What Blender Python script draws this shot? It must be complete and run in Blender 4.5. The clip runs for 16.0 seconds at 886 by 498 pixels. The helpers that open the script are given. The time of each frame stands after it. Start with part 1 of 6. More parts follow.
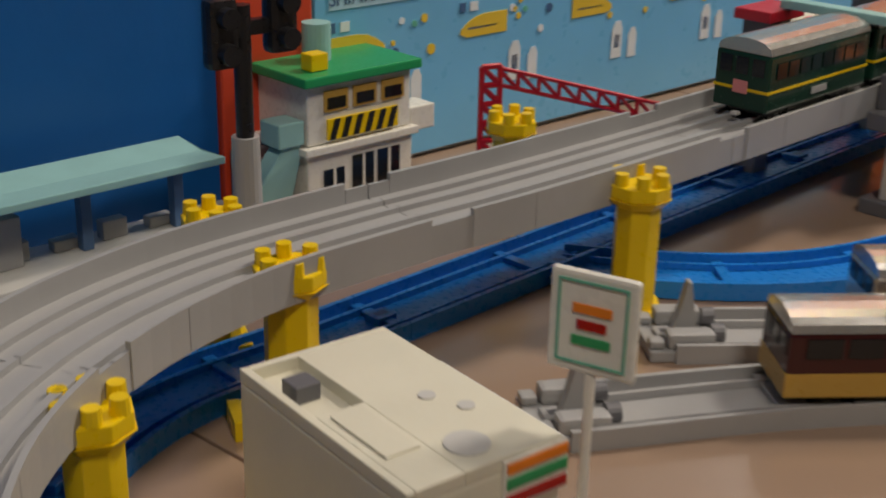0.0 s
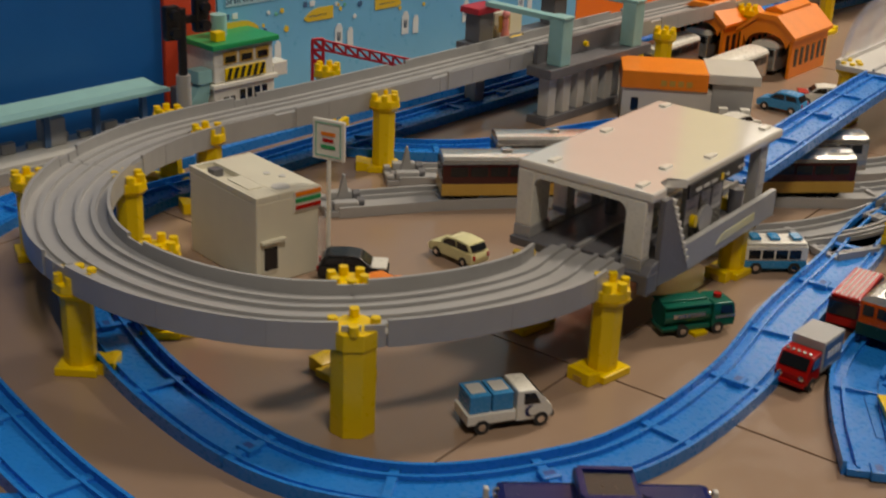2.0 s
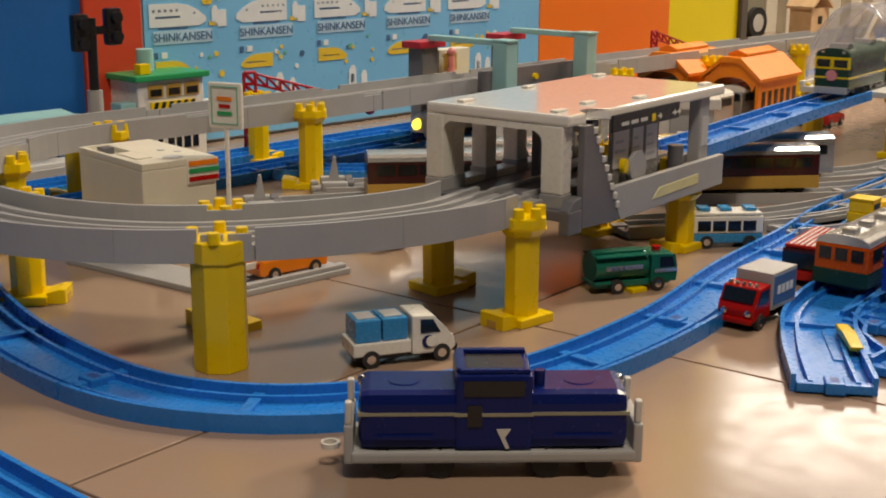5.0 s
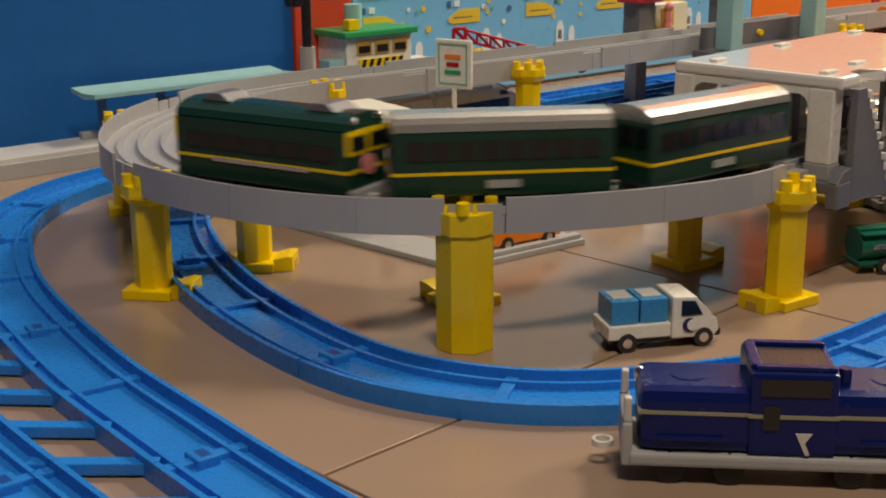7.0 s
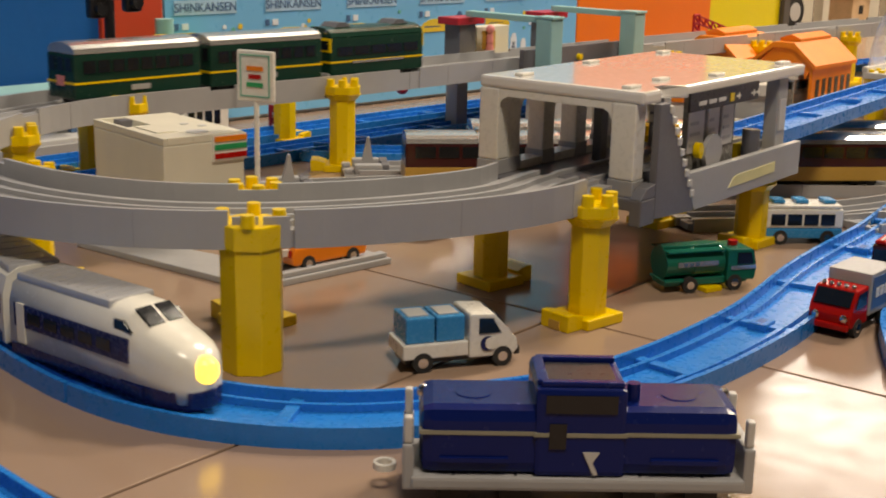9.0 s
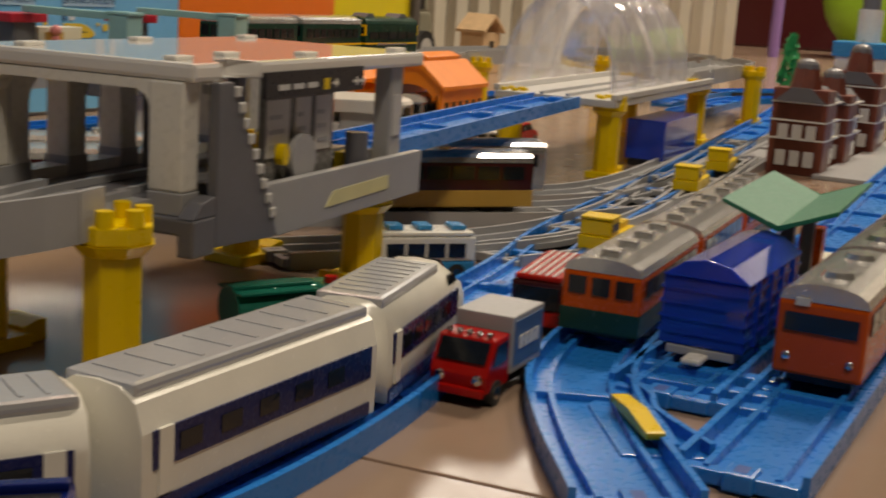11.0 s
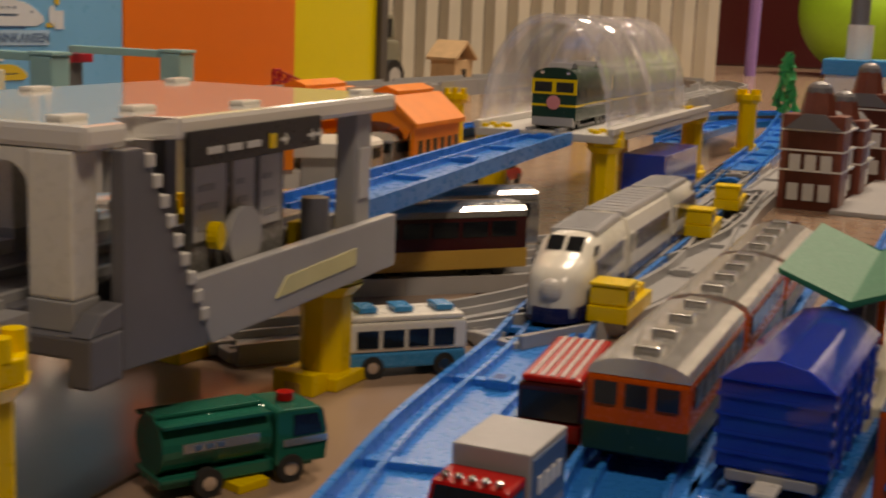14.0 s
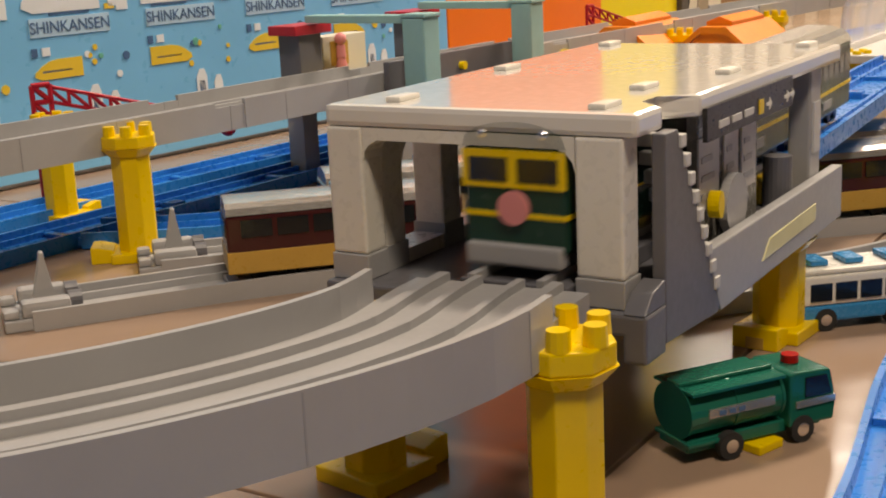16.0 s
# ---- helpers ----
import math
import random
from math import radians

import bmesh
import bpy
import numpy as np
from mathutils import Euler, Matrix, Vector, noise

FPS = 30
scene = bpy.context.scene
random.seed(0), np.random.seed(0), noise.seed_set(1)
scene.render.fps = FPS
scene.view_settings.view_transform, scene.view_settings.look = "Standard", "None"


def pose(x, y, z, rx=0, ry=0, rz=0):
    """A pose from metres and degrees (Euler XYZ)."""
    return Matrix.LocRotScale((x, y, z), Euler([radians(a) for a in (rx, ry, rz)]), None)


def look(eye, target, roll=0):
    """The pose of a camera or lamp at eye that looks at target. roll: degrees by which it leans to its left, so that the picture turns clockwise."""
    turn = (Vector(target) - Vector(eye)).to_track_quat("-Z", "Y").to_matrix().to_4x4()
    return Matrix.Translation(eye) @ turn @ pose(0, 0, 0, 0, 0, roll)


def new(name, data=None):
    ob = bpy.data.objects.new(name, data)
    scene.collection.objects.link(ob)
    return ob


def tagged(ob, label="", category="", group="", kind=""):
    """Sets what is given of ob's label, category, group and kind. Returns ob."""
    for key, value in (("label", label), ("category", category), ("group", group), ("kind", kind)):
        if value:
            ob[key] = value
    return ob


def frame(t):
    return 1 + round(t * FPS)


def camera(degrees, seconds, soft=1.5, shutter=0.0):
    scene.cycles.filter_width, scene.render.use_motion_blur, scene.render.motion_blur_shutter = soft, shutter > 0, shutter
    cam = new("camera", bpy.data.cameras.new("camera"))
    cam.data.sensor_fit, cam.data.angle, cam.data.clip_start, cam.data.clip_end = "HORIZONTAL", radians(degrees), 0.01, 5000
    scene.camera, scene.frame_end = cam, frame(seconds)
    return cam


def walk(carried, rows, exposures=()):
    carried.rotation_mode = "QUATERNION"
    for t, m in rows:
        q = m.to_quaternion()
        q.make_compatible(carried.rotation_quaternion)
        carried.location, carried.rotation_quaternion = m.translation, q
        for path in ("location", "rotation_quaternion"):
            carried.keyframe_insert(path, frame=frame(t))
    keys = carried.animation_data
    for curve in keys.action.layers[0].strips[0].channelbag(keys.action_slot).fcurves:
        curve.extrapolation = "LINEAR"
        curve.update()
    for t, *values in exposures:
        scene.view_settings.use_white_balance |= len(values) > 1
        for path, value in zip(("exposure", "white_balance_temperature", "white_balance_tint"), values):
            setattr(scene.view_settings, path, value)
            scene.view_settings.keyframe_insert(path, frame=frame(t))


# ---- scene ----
cam = camera(37.65, 16.0, soft=1.9, shutter=0.4)
PATH = (
    (0, (-0.0765, -0.0834, 0.2595), (0.1071, 0.4435, 0.0387), 1.33),
    (0.5, (-0.1402, -0.2691, 0.3074), (0.0720, 0.2520, 0.0990), 2.31),
    (1, (-0.24707, -0.58612, 0.41584), (-0.02924, -0.07065, 0.19941), 4.08),
    (1.5, (-0.25875, -0.64810, 0.42436), (-0.03303, -0.13735, 0.20485), 3.30),
    (2, (-0.21631, -0.65637, 0.40544), (0.00782, -0.15028, 0.17383), 2.63),
    (2.5, (-0.16185, -0.65415, 0.32557), (0.06247, -0.12358, 0.15773), 0.29),
    (3, (-0.12426, -0.64445, 0.25397), (0.09090, -0.10564, 0.10100), 1.18),
    (3.5, (-0.12176, -0.64063, 0.23512), (0.11012, -0.10613, 0.09179), 1.38),
    (3.7, (-0.12058, -0.65111, 0.23401), (0.10999, -0.11545, 0.09293), 0.55),
    (5.8, (-0.13403, -0.64481, 0.22131), (0.08111, -0.10584, 0.06889), 0.38),
    (6, (-0.13598, -0.62447, 0.22182), (0.06367, -0.08041, 0.06645), 0.59),
    (6.5, (-0.14834, -0.59945, 0.22122), (0.02081, -0.04686, 0.05987), -0.27),
    (7, (-0.15274, -0.58446, 0.21928), (-0.00066, -0.02798, 0.05438), -0.49),
    (7.5, (-0.15297, -0.58932, 0.21945), (0.00390, -0.03395, 0.05530), -0.75),
    (8, (-0.14632, -0.60402, 0.22122), (0.02418, -0.05169, 0.06042), -0.49),
    (8.2, (-0.14900, -0.61110, 0.22211), (0.03627, -0.06349, 0.06150), -0.08),
    (10.3, (-0.0209, -0.4369, 0.1534), (0.2618, 0.0771, 0.0273), 3.05),
    (10.5, (-0.0081, -0.4260, 0.1505), (0.2962, 0.0756, 0.0247), 3.35),
    (11, (0.0160, -0.4089, 0.1490), (0.3783, 0.0543, 0.0299), 3.72),
    (11.5, (0.0271, -0.4019, 0.1466), (0.4213, 0.0359, 0.0329), 3.27),
    (12, (0.0360, -0.3933, 0.1461), (0.4410, 0.0349, 0.0338), 2.51),
    (12.5, (0.0592, -0.3708, 0.1442), (0.4677, 0.0557, 0.0383), 2.13),
    (13, (0.0834, -0.3437, 0.1450), (0.5033, 0.0776, 0.0663), 1.80),
    (13.5, (0.1093, -0.3108, 0.1348), (0.5186, 0.1184, 0.0438), 1.79),
    (14, (0.0905, -0.3056, 0.1485), (0.4634, 0.1521, 0.0414), 2.18),
    (14.5, (0.0645, -0.2888, 0.1587), (0.4124, 0.1846, 0.0370), 3.04),
    (15, (0.0317, -0.2774, 0.1644), (0.3696, 0.1998, 0.0296), -0.21),
    (15.5, (0.0219, -0.2703, 0.1650), (0.3116, 0.2354, 0.0222), -2.38),
    (16, (0.0173, -0.2671, 0.1668), (0.2912, 0.2475, 0.0246), -2.75),
)

walk(cam, [(t, look(eye, aim, roll)) for t, eye, aim, roll in PATH],
     [(0, -0.75, 6900, 12), (0.5, -0.9, 6700, 8), (1.0, -0.75, 7200, 12), (2.0, -0.8, 7300, 10), (3.5, -0.32, 7500, 11), (6.0, -0.3, 7500, 12), (7.5, -0.15, 7500, 12), (8.0, 0.02, 7600, 13), (10.5, -0.65, 7500, 11), (12.5, -0.9, 7700, 14), (13.0, -0.95, 7600, 13), (13.5, -1.1, 7900, 15), (14.0, -0.88, 8500, 18), (14.5, -0.55, 8500, 18), (15.5, -0.08, 8000, 16), (16.0, -0.08, 7800, 15)])

# ---- light ----
world = bpy.data.worlds.new("room_light")
scene.world = world
world.use_nodes = True
world.node_tree.nodes["Background"].inputs[0].default_value = (1.0, 0.93, 0.82, 1)
world.node_tree.nodes["Background"].inputs[1].default_value = 0.2
scene.view_settings.exposure = 0.0


def lamp(name, size, power, at, aim, colour=(1.0, 0.93, 0.83)):
    data = bpy.data.lights.new(name, "AREA")
    data.shape, data.size, data.size_y, data.energy, data.color = "RECTANGLE", size[0], size[1], power, colour
    ob = new(name, data)
    ob.matrix_world = look(at, aim)
    return ob


lamp("unseen_overhead_lamp", (0.5, 0.35), 41, (0.0, -1.15, 2.25), (0.3, 0.25, 0))
lamp("unseen_overhead_lamp", (0.4, 0.4), 74, (1.8, 0.85, 2.3), (1.6, 1.0, 0))
# added fill with no known source, brightens the far cupboard and floor
lamp("unseen_overhead_lamp", (0.5, 0.5), 130, (3.6, 1.0, 2.4), (3.6, 1.1, 0))
lamp("window_light", (0.7, 0.6), 13, (2.7, 2.75, 1.35), (0.3, 0.0, 0.0), (1.0, 0.97, 0.93))

# ---- materials ----


def mat(name, colour, rough=0.4, metal=0.0, vary=0.06, scale=60.0, bump=0.05, coat=0.0, trans=0.0, emit=None):
    m = bpy.data.materials.new(name)
    m.use_nodes = True
    nt = m.node_tree
    bsdf = nt.nodes["Principled BSDF"]
    geo = nt.nodes.new("ShaderNodeTexCoord")
    n1 = nt.nodes.new("ShaderNodeTexNoise")
    n1.inputs["Scale"].default_value = scale
    n1.inputs["Detail"].default_value = 5.0
    nt.links.new(geo.outputs["Object"], n1.inputs["Vector"])
    n2 = nt.nodes.new("ShaderNodeTexNoise")
    n2.inputs["Scale"].default_value = scale * 9
    nt.links.new(geo.outputs["Object"], n2.inputs["Vector"])
    mix = nt.nodes.new("ShaderNodeMix")
    mix.data_type = "RGBA"
    mix.inputs[6].default_value = (*[max(0, c * (1 - 2 * vary)) for c in colour], 1)
    mix.inputs[7].default_value = (*[min(1, c * (1 + 2 * vary)) for c in colour], 1)
    nt.links.new(n1.outputs["Fac"], mix.inputs[0])
    nt.links.new(mix.outputs[2], bsdf.inputs["Base Color"])
    ramp = nt.nodes.new("ShaderNodeMapRange")
    ramp.inputs[3].default_value, ramp.inputs[4].default_value = max(0.03, rough - 0.1), min(1, rough + 0.12)
    nt.links.new(n2.outputs["Fac"], ramp.inputs[0])
    nt.links.new(ramp.outputs[0], bsdf.inputs["Roughness"])
    bsdf.inputs["Metallic"].default_value = metal
    bsdf.inputs["Coat Weight"].default_value = coat
    bsdf.inputs["Coat Roughness"].default_value = 0.08
    if trans:
        bsdf.inputs["Transmission Weight"].default_value = trans
        bsdf.inputs["IOR"].default_value = 1.3
    if bump:
        b = nt.nodes.new("ShaderNodeBump")
        b.inputs["Strength"].default_value, b.inputs["Distance"].default_value = bump, 0.001
        nt.links.new(n2.outputs["Fac"], b.inputs["Height"])
        nt.links.new(b.outputs[0], bsdf.inputs["Normal"])
    if emit:
        bsdf.inputs["Emission Color"].default_value, bsdf.inputs["Emission Strength"].default_value = (*emit[0], 1), emit[1]
    return m


M_TILE = mat("floor_tile", (0.315, 0.218, 0.158), 0.17, 0, 0.07, 7, 0.12)
M_GROUT = mat("tile_joint", (0.235, 0.165, 0.122), 0.7)
M_BLUEWALL = mat("blue_paint", (0.002, 0.1, 0.35), 0.42, 0, 0.1, 9, 0.3)
M_REDWALL = mat("red_orange_paint", (0.58, 0.055, 0.02), 0.45, 0, 0.05, 8)
M_ORANGEWALL = mat("orange_paint", (0.9, 0.19, 0.015), 0.35, 0, 0.04, 6)
M_YELLOWWALL = mat("yellow_paint", (0.83, 0.66, 0.01), 0.4, 0, 0.04, 6)
M_POSTER = mat("poster_paper", (0.17, 0.48, 0.76), 0.3, 0, 0.06, 12, 0.1)
M_INK_W = mat("print_white", (0.72, 0.76, 0.78), 0.35)
M_INK_P = mat("print_pale_blue", (0.42, 0.62, 0.78), 0.35)
M_INK_Y = mat("print_yellow", (0.75, 0.52, 0.05), 0.35)
M_INK_N = mat("print_navy", (0.06, 0.13, 0.26), 0.4)
M_INK_G = mat("print_green", (0.12, 0.42, 0.3), 0.4)
M_GREY = mat("grey_plastic", (0.36, 0.36, 0.365), 0.34, 0, 0.05, 40)
M_SEAM = mat("wall_seam", (0.30, 0.30, 0.305), 0.5)
M_PALEY = mat("pale_yellow_paint", (0.70, 0.66, 0.36), 0.2)
M_GREYD = mat("dark_grey_plastic", (0.13, 0.13, 0.145), 0.4, 0, 0.06, 40)
M_SMOKE = mat("smoked_grey_plastic", (0.2, 0.195, 0.18), 0.25, 0, 0.06, 40)
M_GREYL = mat("light_grey_plastic", (0.55, 0.54, 0.52), 0.35, 0, 0.05, 40)
M_RAIL = mat("blue_rail_plastic", (0.006, 0.19, 0.62), 0.28, 0, 0.07, 30, 0.04)
# rail blue darkened, for the painted shade inside the joint slots
M_RAILSHADE = mat("shaded_blue_rail", (0.01, 0.06, 0.3), 0.4, 0, 0.07, 30)
M_YEL = mat("yellow_plastic", (0.80, 0.55, 0.004), 0.3, 0, 0.05, 30)
M_WHITE = mat("white_plastic", (0.74, 0.72, 0.66), 0.28, 0, 0.03, 30)
M_CREAM = mat("cream_plastic", (0.70, 0.67, 0.55), 0.4, 0, 0.04, 40)
M_BLACK = mat("black_plastic", (0.012, 0.012, 0.014), 0.3)
M_DARK = mat("smoked_window", (0.01, 0.012, 0.015), 0.12)
M_TYRE = mat("tyre_rubber", (0.02, 0.02, 0.02), 0.7)
M_CHROME = mat("chrome", (0.7, 0.7, 0.7), 0.15, 1.0)
M_SILVER = mat("silver_paint", (0.58, 0.57, 0.55), 0.2, 0.75, 0.05, 40)
M_TROOF = mat("pale_grey_roof", (0.50, 0.51, 0.53), 0.2, 0.3, 0.04, 40)
M_DGREEN = mat("dark_green_plastic", (0.008, 0.04, 0.026), 0.22, 0, 0.08, 30)
M_GREEN = mat("green_plastic", (0.01, 0.30, 0.10), 0.35)
M_SHELT = mat("dark_green_roof", (0.008, 0.17, 0.085), 0.5)
M_TANK = mat("tanker_green", (0.005, 0.13, 0.09), 0.2, 0.1)
M_NAVY = mat("navy_plastic", (0.003, 0.012, 0.11), 0.22, 0, 0.08, 25)
M_IVORY = mat("ivory_plastic", (0.76, 0.74, 0.66), 0.22)
M_SBLUE = mat("stripe_blue", (0.007, 0.012, 0.085), 0.25)
M_RED = mat("red_paint", (0.40, 0.008, 0.006), 0.2)
M_REDP = mat("red_plastic", (0.48, 0.012, 0.03), 0.35)
M_MAROON = mat("maroon_plastic", (0.05, 0.009, 0.01), 0.16)
M_OCHRE = mat("ochre_plastic", (0.5, 0.3, 0.06), 0.3)
M_ORANGE = mat("orange_plastic", (0.82, 0.22, 0.01), 0.35)
M_TRAMO = mat("tram_orange", (0.55, 0.075, 0.004), 0.25)
M_TRAINO = mat("vermilion_paint", (0.50, 0.07, 0.006), 0.22)
M_TEAL = mat("pale_teal_plastic", (0.27, 0.5, 0.5), 0.4)
M_BRICK = mat("brick_red_plastic", (0.17, 0.045, 0.028), 0.4, 0, 0.15, 120)
M_SKYB = mat("sky_blue_paint", (0.03, 0.24, 0.52), 0.25)
M_LIME = mat("lime_rubber", (0.28, 0.52, 0.03), 0.45)
M_PURPLE = mat("lilac_metal", (0.32, 0.2, 0.55), 0.35)
M_TBLUE = mat("translucent_blue", (0.015, 0.07, 0.62), 0.1, 0, 0.1, 30, 0.12, 0.6, 0.45)
M_ROOF = mat("glossy_white_roof", (0.74, 0.72, 0.68), 0.12, 0, 0.02, 30, 0.0, 0.6)

for shiny, level in ((M_NAVY, 0.25), (M_RED, 0.3), (M_TRAMO, 0.3), (M_TRAINO, 0.3), (M_DGREEN, 0.35)):
    shiny.node_tree.nodes["Principled BSDF"].inputs["Specular IOR Level"].default_value = level


def clear(name):
    m = bpy.data.materials.new(name)
    m.use_nodes = True
    nt = m.node_tree
    out = nt.nodes["Material Output"]
    tr, gl, mx, nz = (nt.nodes.new("ShaderNode" + k) for k in ("BsdfTransparent", "BsdfGlossy", "MixShader", "TexNoise"))
    tr.inputs[0].default_value = (0.93, 0.93, 0.95, 1)
    gl.inputs["Roughness"].default_value = 0.06
    nz.inputs["Scale"].default_value = 90
    lw = nt.nodes.new("ShaderNodeLayerWeight")
    lw.inputs[0].default_value = 0.35
    rg = nt.nodes.new("ShaderNodeMapRange")
    rg.inputs[3].default_value, rg.inputs[4].default_value = 0.06, 0.6
    nt.links.new(lw.outputs["Facing"], rg.inputs[0])
    nt.links.new(rg.outputs[0], mx.inputs[0])
    nt.links.new(tr.outputs[0], mx.inputs[1])
    nt.links.new(gl.outputs[0], mx.inputs[2])
    df, m2 = nt.nodes.new("ShaderNodeBsdfDiffuse"), nt.nodes.new("ShaderNodeMixShader")
    df.inputs[0].default_value = (0.93, 0.9, 0.93, 1)
    m2.inputs[0].default_value = 0.13
    nt.links.new(mx.outputs[0], m2.inputs[1])
    nt.links.new(df.outputs[0], m2.inputs[2])
    nt.links.new(m2.outputs[0], out.inputs[0])
    return m


M_CLEAR = clear("clear_plastic")
M_LAMPY = mat("lit_headlamp", (0.9, 0.6, 0.1), 0.3, emit=((1.0, 0.62, 0.05), 5.0))
M_ROOM = mat("room_paint", (0.09, 0.075, 0.06), 0.6, 0, 0.05, 4)
M_CEIL = mat("ceiling_paint", (0.15, 0.135, 0.115), 0.7, 0, 0.04, 4)
M_WARMW = mat("shutter_cream", (0.68, 0.63, 0.52), 0.4, 0, 0.06, 10)
M_WOOD = mat("pale_wood", (0.62, 0.42, 0.24), 0.45, 0, 0.12, 40)
M_KHAKI = mat("khaki_plastic", (0.28, 0.27, 0.2), 0.35)
M_PINK = mat("pink_plastic", (0.7, 0.25, 0.25), 0.4)


# ---- mesh helpers ----
def BM():
    return bmesh.new()


def part(name, bm, material, parent=None, label="", at=None, smooth=False):
    me = bpy.data.meshes.new(name)
    bmesh.ops.recalc_face_normals(bm, faces=bm.faces)
    bm.to_mesh(me)
    bm.free()
    if smooth:
        for p in me.polygons:
            p.use_smooth = True
    me.materials.append(material)
    ob = new(name, me)
    if parent:
        ob.parent = parent
    if at is not None:
        ob.matrix_basis = at
    if label:
        ob["label"] = label
    return ob


def thing(name, label, category, at, group=""):
    ob = new(name)
    ob.empty_display_size = 0.01
    ob.matrix_basis = at
    return tagged(ob, label, category, group)


def box(bm, x0, x1, y0, y1, z0, z1, bev=0.0, turn=None):
    vs = [bm.verts.new((x, y, z)) for z in (z0, z1) for y in (y0, y1) for x in (x0, x1)]
    fs = [bm.faces.new([vs[i] for i in q]) for q in ((0, 2, 3, 1), (4, 5, 7, 6), (0, 1, 5, 4), (2, 6, 7, 3), (0, 4, 6, 2), (1, 3, 7, 5))]
    if bev:
        es = list({e for f in fs for e in f.edges})
        r = bmesh.ops.bevel(bm, geom=es, offset=bev, segments=2, profile=0.6, affect="EDGES")
        vs = list({v for f in r["faces"] for v in f.verts} | {v for v in vs if v.is_valid})
    if turn:
        bmesh.ops.transform(bm, matrix=turn, verts=[v for v in vs if v.is_valid])
    return bm


def cyl(bm, r, z0, z1, x=0, y=0, seg=20, r2=None, turn=None):
    m = Matrix.Translation((x, y, (z0 + z1) / 2))
    if turn:
        m = turn @ m
    bmesh.ops.create_cone(bm, cap_ends=True, segments=seg, radius1=r, radius2=r if r2 is None else r2, depth=z1 - z0, matrix=m)
    return bm


def ball(bm, r, at, squash=(1, 1, 1), u=16, v=10):
    bmesh.ops.create_uvsphere(bm, u_segments=u, v_segments=v, radius=r, matrix=Matrix.Translation(at) @ Matrix.Diagonal((*squash, 1)))
    return bm


def prism(bm, pts, y0, y1, bev=0.0):
    """A side outline in x and z, drawn out along y."""
    a = [bm.verts.new((x, y0, z)) for x, z in pts]
    b = [bm.verts.new((x, y1, z)) for x, z in pts]
    n = len(pts)
    fs = [bm.faces.new(a), bm.faces.new(b[::-1])]
    fs += [bm.faces.new((a[i], b[i], b[(i + 1) % n], a[(i + 1) % n])) for i in range(n)]
    if bev:
        bmesh.ops.bevel(bm, geom=list({e for f in fs for e in f.edges}), offset=bev, segments=2, profile=0.6, affect="EDGES")
    return bm


def plan(bm, pts, z0, z1, bev=0.0):
    """A ground outline in x and y, drawn up along z."""
    a = [bm.verts.new((x, y, z0)) for x, y in pts]
    b = [bm.verts.new((x, y, z1)) for x, y in pts]
    n = len(pts)
    fs = [bm.faces.new(a[::-1]), bm.faces.new(b)]
    fs += [bm.faces.new((a[i], a[(i + 1) % n], b[(i + 1) % n], b[i])) for i in range(n)]
    if bev:
        bmesh.ops.bevel(bm, geom=list({e for f in fs for e in f.edges}), offset=bev, segments=2, profile=0.6, affect="EDGES")
    return bm


def smooth_path(pts, step=0.012, closed=False):
    p = [Vector((*q, 0)) if len(q) == 2 else Vector(q) for q in pts]
    n = len(p)
    out = []
    for i in range(n if closed else n - 1):
        if closed:
            a, b, c, d = p[(i - 1) % n], p[i], p[(i + 1) % n], p[(i + 2) % n]
        else:
            b, c = p[i], p[i + 1]
            a = p[i - 1] if i else b - (c - b)
            d = p[i + 2] if i + 2 < n else c + (c - b)
        k = max(2, int((c - b).length / step))
        for j in range(k):
            t = j / k
            out.append(0.5 * ((2 * b) + (c - a) * t + (2 * a - 5 * b + 4 * c - d) * t * t + (3 * b - a - 3 * c + d) * t ** 3))
    if not closed:
        out.append(p[-1])
    return out


def sweep(bm, path, profile, closed=False, cap=True):
    """A cross-section (offset to the left of the way, height) drawn along a path."""
    n = len(path)
    rings = []
    for i, q in enumerate(path):
        a = path[(i - 1) % n] if closed or i else q
        b = path[(i + 1) % n] if closed or i < n - 1 else q
        d = (b - a)
        d.z = 0
        d.normalize()
        left = Vector((-d.y, d.x, 0))
        rings.append([bm.verts.new(q + left * o + Vector((0, 0, h))) for o, h in profile])
    m = len(profile)
    for i in range(n if closed else n - 1):
        r, s = rings[i], rings[(i + 1) % n]
        for j in range(m):
            bm.faces.new((r[j], r[(j + 1) % m], s[(j + 1) % m], s[j]))
    if cap and not closed:
        bm.faces.new(rings[0])
        bm.faces.new(rings[-1][::-1])
    return bm


def along(path, s, closed=True):
    """The place and heading at s metres along a path."""
    n = len(path)
    segs = [(path[(i + 1) % n] - path[i]).length for i in range(n if closed else n - 1)]
    total = sum(segs)
    s = s % total if closed else min(max(s, 0), total - 1e-6)
    for i, g in enumerate(segs):
        if s <= g:
            a, b = path[i], path[(i + 1) % n]
            return a + (b - a) * (s / g), math.atan2((b - a).y, (b - a).x)
        s -= g
    return path[0], 0.0


def ride(path, s, length, z=0.0, closed=True):
    """The pose of a car whose bogies ride on the path, s at its middle, heading along it."""
    a, _ = along(path, s - length * 0.32, closed)
    b, _ = along(path, s + length * 0.32, closed)
    c = (a + b) / 2
    return pose(c.x, c.y, c.z + z, 0, 0, math.degrees(math.atan2(b.y - a.y, b.x - a.x)))


